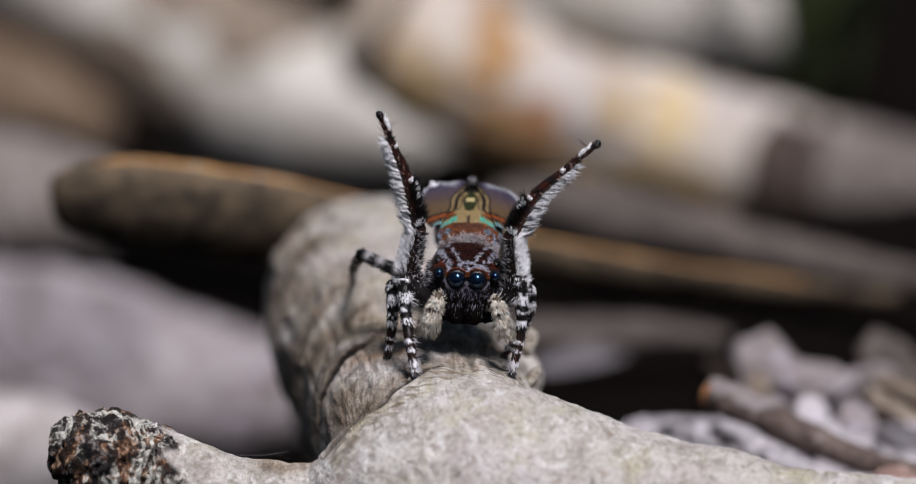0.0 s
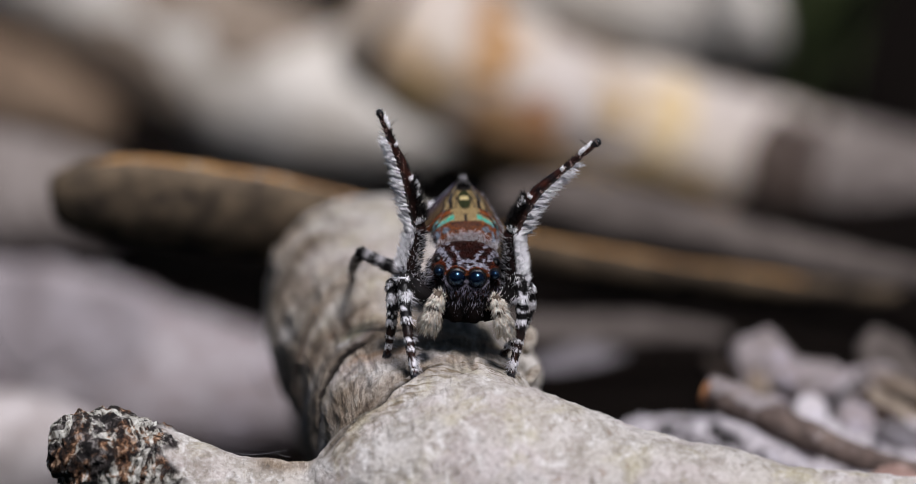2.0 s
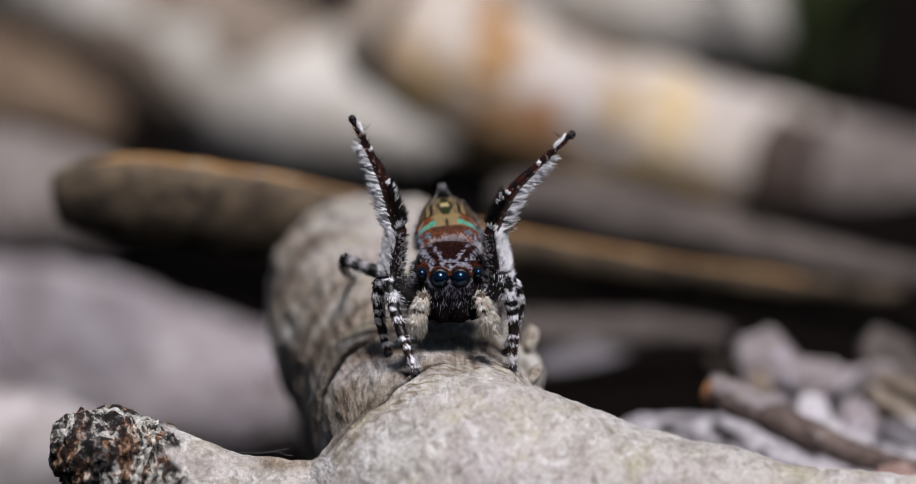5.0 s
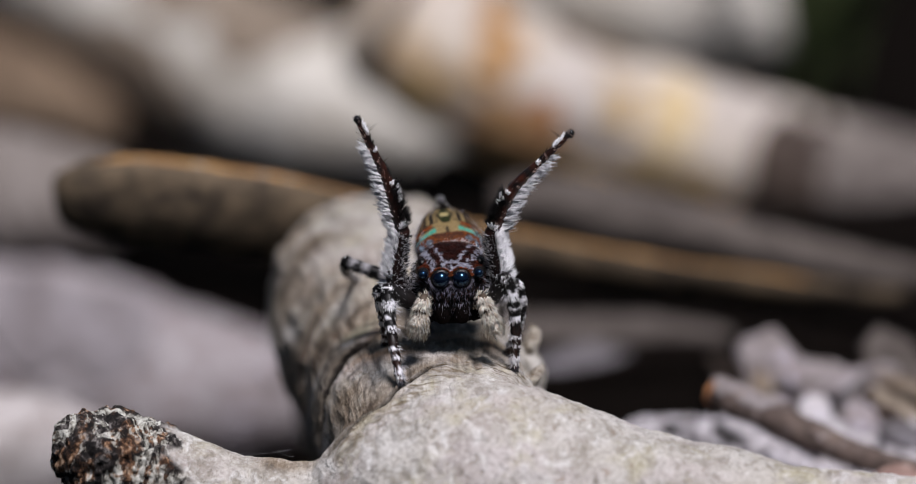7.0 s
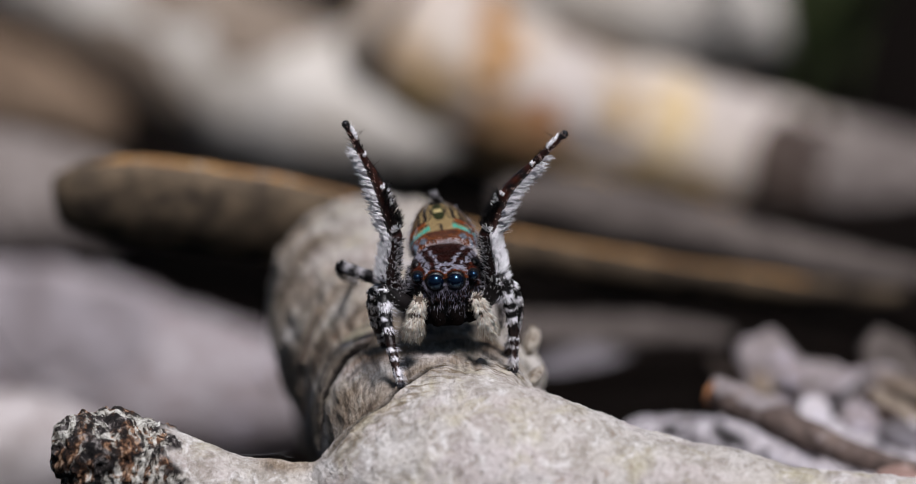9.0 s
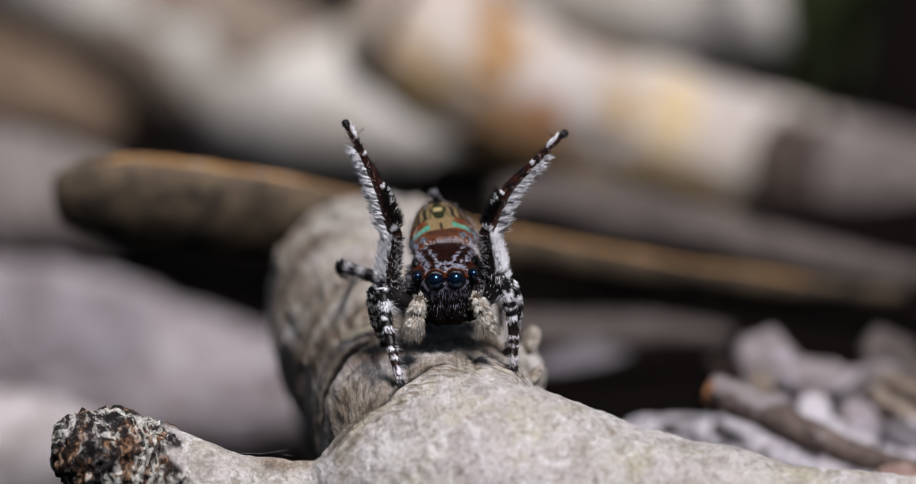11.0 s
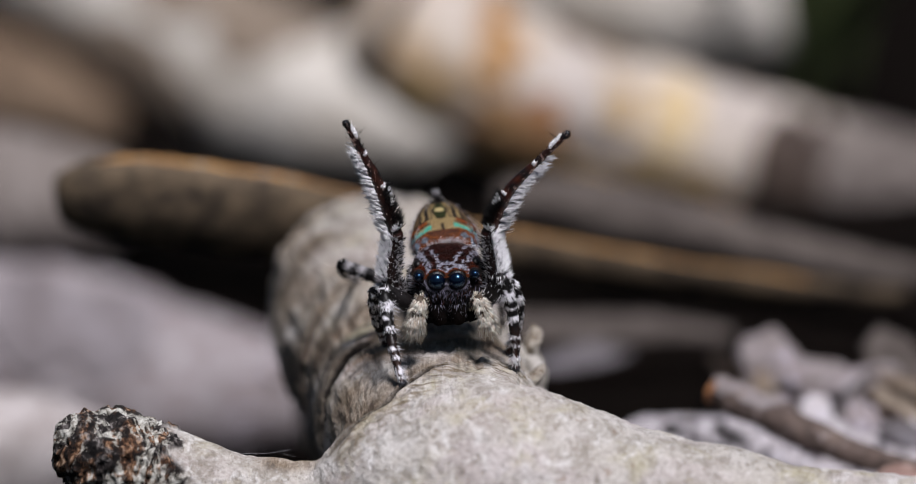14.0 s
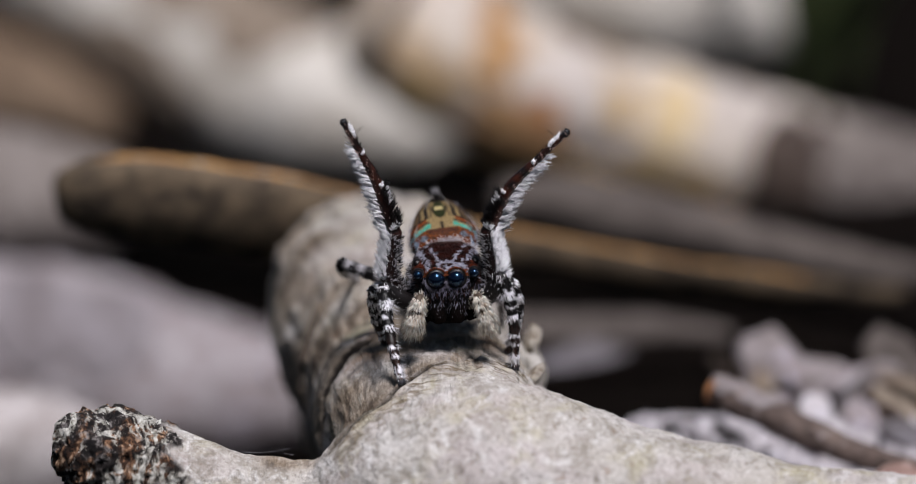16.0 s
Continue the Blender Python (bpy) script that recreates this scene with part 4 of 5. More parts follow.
def build_head():
    s = Soup()
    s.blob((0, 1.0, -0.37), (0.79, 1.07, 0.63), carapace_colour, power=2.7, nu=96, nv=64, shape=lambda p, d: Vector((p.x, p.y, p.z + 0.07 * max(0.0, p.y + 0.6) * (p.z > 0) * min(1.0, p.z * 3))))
    for sx in (-1, 1):                                    # raised rims round the eyes
        s.blob((sx * 0.215, -0.01, 0.0), (0.235, 0.14, 0.235), (0.006, 0.005, 0.005), power=2.2, nu=20, nv=12)
        s.blob((sx * 0.60, 0.14, 0.07), (0.128, 0.15, 0.128), (0.006, 0.005, 0.005), power=2.2, nu=16, nv=10)
        s.blob((sx * 0.62, 0.77, 0.11), (0.10, 0.13, 0.10), (0.008, 0.006, 0.006), nu=16, nv=10)
    # scales and short bristles lying on the top
    for _ in range(3600):
        x, y = RNG.uniform(-0.74, 0.74), RNG.uniform(0.02, 1.9)
        q = 1 - (abs(x) / 0.79) ** 2.7 - (abs(y - 1.0) / 1.07) ** 2.7
        if q <= 0.02:
            continue
        h = 0.63 * q ** (1 / 2.7)
        z = -0.37 + h + 0.07 * max(0.0, y - 0.4) * min(1.0, h * 3)
        c = carapace_colour(None, (x, y, z))
        s.hair((x, y, z - 0.01), (RNG.uniform(-0.5, 0.5) - x * 0.3, -0.9, 0.35), RNG.uniform(0.05, 0.10), 0.010, jitter(mixc(c, (0.45, 0.45, 0.52), 0.2) if c[2] > 0.2 else c))
    # grey beard under the eyes and on the cheeks
    for _ in range(1500):
        x, z = RNG.uniform(-0.72, 0.72), RNG.uniform(-0.62, 0.05)
        if min(math.hypot(abs(x) - 0.215, z), math.hypot(abs(x) - 0.60, z - 0.07) + 0.08) < 0.215:
            continue
        q = 1 - (abs(x) / 0.79) ** 2.7 - (abs(z + 0.36) / 0.66) ** 2.7
        if q <= 0.01:
            continue
        y = 1.0 - 1.07 * q ** (1 / 2.7)
        c = (0.34, 0.32, 0.43) if RNG.random() < (0.48 if z > -0.36 and abs(x) < 0.5 else 0.10) else (0.008, 0.007, 0.008)
        if RNG.random() < 0.08:
            c = (0.10, 0.035, 0.02)
        s.hair((x, y + 0.01, z), (-x * 0.5 + RNG.uniform(-0.4, 0.4), -0.75, RNG.uniform(-0.9, 0.1)), RNG.uniform(0.08, 0.22), 0.0075, jitter(c))
    for sx in (-1, 1):                                    # rust fringe over the large eyes, pale lashes below
        for k in range(90):
            a = radians(RNG.uniform(15, 165))
            s.hair((sx * 0.215 + 0.225 * math.cos(a), -0.08, 0.225 * math.sin(a)), (math.cos(a), -0.5, math.sin(a)), RNG.uniform(0.05, 0.09), 0.008, jitter((0.32, 0.085, 0.03)))
        for k in range(90):
            a = radians(RNG.uniform(180, 360))
            s.hair((sx * 0.215 + 0.225 * math.cos(a), -0.08, 0.225 * math.sin(a)), (math.cos(a) * 0.8, -0.5, math.sin(a)), RNG.uniform(0.05, 0.10), 0.006, jitter((0.26, 0.24, 0.30)))
    # sides: long dark and grey hair
    for _ in range(900):
        sx = RNG.choice((-1, 1))
        y, z = RNG.uniform(0.25, 1.9), RNG.uniform(-0.75, -0.05)
        q = 1 - (abs(y - 1) / 1.07) ** 2.7 - (abs(z + 0.36) / 0.66) ** 2.7
        if q <= 0.01:
            continue
        s.hair((sx * 0.79 * q ** (1 / 2.7) * 0.98, y, z), (sx, RNG.uniform(-0.6, 0.3), RNG.uniform(-0.5, 0.5)), RNG.uniform(0.10, 0.2), 0.007, jitter(BLACK if RNG.random() < 0.6 else GREYHAIR))
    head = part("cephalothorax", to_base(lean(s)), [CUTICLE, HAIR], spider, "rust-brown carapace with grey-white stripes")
    for sx in (-1, 1):
        for name, c, r in (("large_eye", (sx * 0.215, -0.05, 0.0), 0.188), ("small_eye", (sx * 0.60, 0.05, 0.075), 0.100), ("hind_eye", (sx * 0.66, 0.80, 0.12), 0.06)):
            e = Soup()
            e.blob(c, (r, r, r), (0, 0, 0), nu=40, nv=28)
            part(name, to_base(lean(e)), [EYE_GLASS], head, "glossy black eye with a blue-green shine")
    for sx in (-1, 1):
        j = Soup()
        path = curve_points([(sx * 0.20, 0.20, -0.50, 0.17), (sx * 0.21, 0.0, -0.66, 0.185), (sx * 0.20, -0.02, -0.84, 0.17), (sx * 0.19, 0.02, -0.96, 0.14), (sx * 0.18, 0.03, -1.02, 0.06)], 18)
        j.tube([p[:3] for p in path], [p[3] for p in path], lambda f, a: mixc((0.004, 0.004, 0.004), (0.008, 0.003, 0.002), f), sides=20)
        fur(j, (sx * 0.2, 0.0, -0.5), (sx * 0.2, 0.0, -0.8), 0.17, 0.17, 150, lambda u: (0.40, 0.38, 0.46) if RNG.random() < 0.34 * (1 - 0.8 * u) else (0.004, 0.004, 0.005), 0.10, 0.008, 1.2, facing=(0, -1, 0), spread=100)
        part("chelicera", to_base(lean(j)), [UNDERSIDE, HAIR], spider, "dark fang base with grey hair")
    b = Soup()                                            # underside with the leg bases
    b.blob((0, 1.0, -0.86), (0.62, 0.95, 0.30), (0.004, 0.003, 0.003), nu=32, nv=20)
    # black mass for the leg bases and the shadow below the jaws
    b.blob((0, 0.62, -0.92), (0.66, 0.55, 0.26), (0.004, 0.003, 0.003), nu=32, nv=16)
    # added bulk hidden behind the head, keeps sun off the branch below
    b.blob((0, 2.0, -0.72), (0.74, 0.8, 0.50), (0.004, 0.003, 0.003), nu=32, nv=16)
    for sx in (-1, 1):
        for y in (0.35, 0.8, 1.25, 1.65):
            b.tube([(sx * 0.40, y, -0.90), (sx * 0.66, y - 0.03, -0.82), (sx * 0.80, y - 0.05, -0.72)], [0.21, 0.19, 0.14], (0.004, 0.003, 0.003), sides=12)
    part("sternum", to_base(lean(b)), [UNDERSIDE, UNDERSIDE], spider, "dark underside with leg bases and hidden bulk that blocks the sun")


build_head()


# -- palps: cream brushes in front of the jaws --
def build_palp(points, tuft):
    """A short stalk, a first fan of hair, a dark joint and a broad teardrop brush."""
    s = Soup()
    path = curve_points(points, 16)
    s.tube([p[:3] for p in path], [p[3] for p in path], lambda f, a: mixc((0.02, 0.015, 0.013), (0.22, 0.16, 0.11), f * 1.2), sides=14)
    tone = lambda u: CREAM if RNG.random() < 0.86 else ((0.60, 0.48, 0.36) if RNG.random() < 0.8 else (0.12, 0.07, 0.05))
    base, elbow, joint, bulb, tip = [(p[:3], p[3]) for p in points]
    fur(s, base[0], elbow[0], base[1], elbow[1], 220, tone, tuft * 0.8, 0.010, 1.0, wild=0.25)
    fur(s, elbow[0], joint[0], elbow[1], joint[1] * 1.1, 420, tone, tuft * 1.35, 0.0105, 1.3, wild=0.30, tuft=3)
    fur(s, joint[0], bulb[0], joint[1], bulb[1], 900, tone, tuft * 1.25, 0.0105, 1.5, wild=0.26, tuft=3)
    fur(s, bulb[0], tip[0], bulb[1], tip[1], 560, tone, tuft * 1.5, 0.0105, 2.0, wild=0.26, tuft=3)
    fur(s, Vector(joint[0]).lerp(Vector(bulb[0]), -0.10), Vector(joint[0]).lerp(Vector(bulb[0]), 0.05), joint[1] * 1.05, joint[1] * 1.05, 60, (0.07, 0.04, 0.025), tuft * 0.7, 0.010, 1.2, facing=(0, -1, 0.1), spread=40)
    return part("pedipalp", to_base(s), [CUTICLE, HAIR], spider, "palp covered by a brush of cream hair")


build_palp([(-0.42, 0.25, -0.72, 0.08), (-0.60, -0.12, -0.34, 0.085), (-0.69, -0.30, -0.56, 0.11), (-0.77, -0.38, -0.80, 0.185), (-0.82, -0.38, -0.98, 0.11)], 0.15)
build_palp([(0.42, 0.25, -0.74, 0.08), (0.64, -0.12, -0.44, 0.08), (0.71, -0.30, -0.66, 0.10), (0.78, -0.38, -0.90, 0.165), (0.82, -0.38, -1.08, 0.10)], 0.14)


# -- raised legs --
def bands(u, times, share, shift=0.0, around=None):
    """Uneven pale bands; around lets them break up round the limb."""
    w = u + 0.035 * math.sin(u * 17 + times) + (0.03 * noise.noise(Vector((math.cos(around) * 2, math.sin(around) * 2, u * 9))) if around is not None else 0)
    if around is not None and noise.noise(Vector((math.cos(around) * 1.7, math.sin(around) * 1.7, u * 6 + times))) < -0.28:
        return False
    return ((w * times + shift) % 1.0) < share


def build_raised(points, outer, side):
    """points: hip, knee, then tibia, metatarsus and tip, each with a radius; a fringe of white hair grows on the outer side."""
    femur, shin = Soup(), Soup()
    hip, mid, knee, tib, met, tip = points
    f = curve_points([hip, mid, knee], 18)
    femur.tube([p[:3] for p in f], [p[3] for p in f], lambda u, a: mixc((0.008, 0.006, 0.006), (0.025, 0.010, 0.008), 0.5 + 0.5 * noise.noise(Vector((u * 9, a, 1)))), sides=16)
    inner = tuple(-c for c in outer)
    for a, b in ((hip, mid), (mid, knee)):
        fur(femur, a[:3], b[:3], a[3], b[3], 950 if side == 2 else 620, lambda u: WHITE if RNG.random() < 0.95 else GREYHAIR, 0.24, 0.012, 0.85, (outer[0], -0.5, outer[2] * 0.5), 44, wild=0.2)
        fur(femur, a[:3], b[:3], a[3], b[3], 420, lambda u: BLACK if RNG.random() < 0.5 else (0.42, 0.41, 0.43), 0.12, 0.008, 0.6, inner, 120)
        fur(femur, a[:3], b[:3], a[3], b[3], 130, lambda u: (0.62, 0.60, 0.62), 0.09, 0.009, 1.0, (0, -1, 0), 60, tuft=3)
    path = curve_points([knee, tib, met, tip], 40)

    def skin(u, a):
        base = mixc((0.007, 0.005, 0.005), (0.060, 0.014, 0.006), 0.30 + 0.8 * noise.noise(Vector((u * 14, math.cos(a), side))))
        if u > 0.965:
            return (0.01, 0.01, 0.012)
        return base

    shin.tube([p[:3] for p in path], [p[3] for p in path], skin, sides=16)
    shin.blob(knee[:3], (knee[3] * 1.05,) * 3, (0.03, 0.010, 0.007), nu=16, nv=10)
    end = Vector(tip[:3])
    back = (Vector(met[:3]) - end).normalized()
    shin.blob(end, (0.075, 0.075, 0.075), (0.012, 0.012, 0.014), nu=14, nv=8)
    fur(shin, end + back * 0.12, end, 0.06, 0.05, 70, (0.02, 0.02, 0.022), 0.07, 0.007, 1.2)
    for (a, b), number, length in (((knee, tib), 300, 0.36), ((tib, met), 220, 0.30), ((met, tip), 70, 0.24)):
        lim = 0.30 if a is met else 1.0
        pa, pb = Vector(a[:3]), Vector(b[:3])
        # clumps of thick white bristles on the outer side
        fur(shin, a[:3], b[:3], a[3], b[3], number, lambda u: WHITE if u < lim else None, length * 0.86, 0.0140, 0.85, (outer[0], -0.25, outer[2]), 30, tuft=3, wild=0.26)
        if a is knee:                                     # dark brush on the inner side of the tibia
            fur(shin, pa.lerp(pb, 0.1), pa.lerp(pb, 0.85), a[3], b[3], 340, BLACK, length * 0.58, 0.010, 0.6, (inner[0], -0.2, 0.0), 60)
            fur(shin, pa.lerp(pb, 0.55), pa.lerp(pb, 0.80), a[3], b[3], 50, WHITE, 0.15, 0.014, 0.8, (inner[0], -0.35, 0.1), 22, tuft=6)
            fur(shin, pa.lerp(pb, 0.10), pa.lerp(pb, 0.20), a[3], a[3], 46, WHITE, 0.12, 0.014, 0.7, (inner[0] * 0.4, -1.0, 0.1), 32)
        else:
            fur(shin, a[:3], b[:3], a[3], b[3], 70, lambda u: BLACK if u < 0.6 else None, 0.09, 0.007, 0.9, inner, 80)
        if a is not met:                                  # a small white spot before the next joint
            fur(shin, pa.lerp(pb, 0.88), pa.lerp(pb, 0.95), b[3] * 1.05, b[3], 26, WHITE, 0.10, 0.014, 1.0, (inner[0] * 0.7, -0.7, 0.0), 24)
        fur(shin, a[:3], b[:3], a[3], b[3], 22, (0.62, 0.45, 0.40), 0.06, 0.009, 1.6, (0, -1, 0.2), 50)
        for _ in range(5):                                # long dark spines
            u = RNG.uniform(0.15, 0.85)
            shin.hair(pa.lerp(pb, u), (RNG.choice((outer, inner))[0], RNG.uniform(-0.8, 0.3), 0.9), RNG.uniform(0.3, 0.42), 0.007, BLACK)
    # a long white patch on the inner side of the foot
    fur(shin, Vector(met[:3]).lerp(end, 0.42), Vector(met[:3]).lerp(end, 0.80), 0.066, 0.060, 80, WHITE, 0.12, 0.011, 1.5, (inner[0], -0.35, 0.2), 36)
    return femur, shin, Vector(hip[:3])


def hang(soup, pivot):
    """Gives a part its origin at pivot; returns the soup in that space."""
    soup.co = [(x - pivot.x, y - pivot.y, z - pivot.z) for x, y, z in soup.co]
    return soup


RAISED = []
for points, outer, side in (
        ([(-0.72, 0.85, -0.78, 0.15), (-1.25, 0.55, -0.06) + (0.20,), (-1.03, 0.45, 0.97) + (0.155,), (-1.31, 0.35, 2.19) + (0.125,), (-1.59, 0.30, 2.91) + (0.085,), (-1.86, 0.25, 3.61) + (0.062,)], (-1, 0.1, -0.25), 1),
        ([(0.72, 0.85, -0.80, 0.15), (1.00, 0.55, -0.14) + (0.20,), (0.94, 0.45, 0.80) + (0.155,), (1.45, 0.35, 1.74) + (0.125,), (2.11, 0.30, 2.36) + (0.085,), (2.79, 0.25, 2.95) + (0.062,)], (1, 0.1, -0.55), 2)):
    femur, shin, hip = build_raised(points, outer, side)
    leg = part("raised_leg", hang(femur, hip), [CUTICLE, HAIR], spider, "raised third leg with a fringe of white hair")
    leg.location = (hip - FEET_LEVEL) * MM
    part("shin", hang(shin, hip), [CUTICLE, HAIR], leg, "dark red-brown shin fringed white")
    RAISED.append((leg, hip))


# -- abdomen with its two side flaps --
GOLD, DARKLINE, TURQUOISE, ORANGE = (0.255, 0.175, 0.075), (0.014, 0.011, 0.010), (0.07, 0.36, 0.26), (0.27, 0.072, 0.014)


def dorsal(x, f, violet=1.0):
    """Colour of the back at x from its midline and the fraction f from waist to tail."""
    ax = abs(x)
    f = f ** 0.78 + 0.045
    n = noise.noise(Vector((x * 9, f * 18, 4)))
    fine = noise.noise(Vector((x * 30, f * 60, 9)))
    if f < 0.12:
        return mixc((0.34, 0.31, 0.31), (0.62, 0.60, 0.61), 0.5 + fine)
    red = 0.57 - 0.26 * max(0.0, ax - 0.30) ** 0.9
    teal = red - 0.115
    thick = 0.038 - 0.05 * max(0.0, ax - 0.30)
    if 0.24 < ax < 0.80 and abs(f - teal) < max(0.014, thick) and fine > -0.45:
        return mixc(TURQUOISE, (0.22, 0.36, 0.47), (ax - 0.42) * 2.5)
    if ax > 0.31 and abs(f - red) < 0.030:
        return mixc(ORANGE, (0.16, 0.04, 0.012), 0.5 + fine)
    if ax > 0.26 and (abs(f - red - 0.045) < 0.016 or abs(f - red + 0.046) < 0.014):
        return DARKLINE
    if f < 0.39 - 0.20 * max(0.0, ax - 0.35):
        c = mixc((0.21, 0.055, 0.010), (0.020, 0.008, 0.005), 0.45 + 1.3 * fine + 0.5 * n)
        ring = math.hypot((ax - 0.44) / 0.15, (f - 0.27) / 0.085)
        if ring < 0.55:
            c = mixc((0.03, 0.02, 0.02), (0.26, 0.32, 0.40), 0.3 + fine)
        elif ax > 0.56 and n > -0.05:
            c = mixc((0.24, 0.32, 0.42), (0.10, 0.09, 0.10), 0.4 + fine)
        elif ax < 0.30 + 0.1 * n and f > 0.29 + 0.04 * n + 0.10 * ax:
            c = mixc(c, (0.035, 0.018, 0.014), 0.55 + 0.5 * fine)
        return c
    if ((ax / 0.155) ** 2 + ((f - 0.755) / 0.17) ** 2) < 1:
        if ax < 0.085 and abs(f - 0.785) < 0.030:
            return (0.62, 0.50, 0.24)
        return mixc((0.035, 0.045, 0.012), (0.015, 0.016, 0.008), 0.5 + fine) if ax < 0.125 else DARKLINE
    if f < 0.56 and ax < 0.012 + 0.25 * max(0.0, 0.52 - f):
        return DARKLINE
    if f > 0.92 and ax < 0.16:
        return DARKLINE
    inner = 0.215 - 0.03 * math.sin((f - 0.5) * 5) - 0.9 * max(0.0, 0.55 - f)
    outer = 0.43 + 0.9 * max(0.0, 0.66 - f) ** 1.2 - 1.25 * max(0.0, f - 0.78)
    # dark outlines, and a slim dark leaf between them
    leaf = abs(ax - 0.5 * (inner + outer) + 0.005) < 0.046 * math.sin(math.pi * max(0.0, min(1.0, (f - 0.57) / 0.34))) ** 0.7
    if abs(ax - outer) < 0.022 or (abs(ax - inner) < 0.014 and f > 0.60) or leaf:
        return DARKLINE
    c = mixc(GOLD, (0.33, 0.24, 0.115), 0.5 + fine)
    if ax > outer:
        purple = mixc((0.040, 0.028, 0.068), (0.078, 0.066, 0.088), 0.5 + 0.5 * n)
        bronze = mixc((0.150, 0.090, 0.040), (0.085, 0.058, 0.036), 0.5 + 0.5 * fine)
        c = mixc(bronze, purple, violet * ((f - 0.62) * 3.6 + (ax - 0.75) * 0.6))
        c = mixc(c, (0.40, 0.41, 0.43), (f - 0.93) * 12 * smooth_step(0.25, 0.45, ax))
    return c


PIVOT = Vector((0.0, 1.9, 0.30))
LENGTH = 1.88
PROFILE = [(0.0, 0.34, -0.36, -0.62), (0.05, 0.52, -0.16, -0.80), (0.14, 0.68, -0.02, -0.95), (0.30, 0.73, 0.05, -1.0), (0.50, 0.64, 0.06, -0.95), (0.72, 0.51, 0.02, -0.75), (0.88, 0.36, -0.04, -0.48), (0.96, 0.24, -0.10, -0.36), (1.0, 0.12, -0.17, -0.28)]


HINGE = {sx: Vector((sx * 0.60, 0.20 * LENGTH, 0.0)) for sx in (-1, 1)}
HINGE_SLANT = math.atan2(0.54, 0.80 * LENGTH)
HINGE_TURN = {sx: Matrix.Rotation(-sx * HINGE_SLANT, 3, "Z") for sx in (-1, 1)}


def hinge_x(f):
    return 0.60 - 0.54 * (f - 0.20) / 0.80


def flap_pose(sx, fold):
    """A side flap folded down about its slanting hinge, in the abdomen's space."""
    h = HINGE[sx] * MM
    return pose(h.x, h.y, h.z, 0, 0, math.degrees(sx * HINGE_SLANT)) @ pose(0, 0, 0, 0, sx * fold, 0)


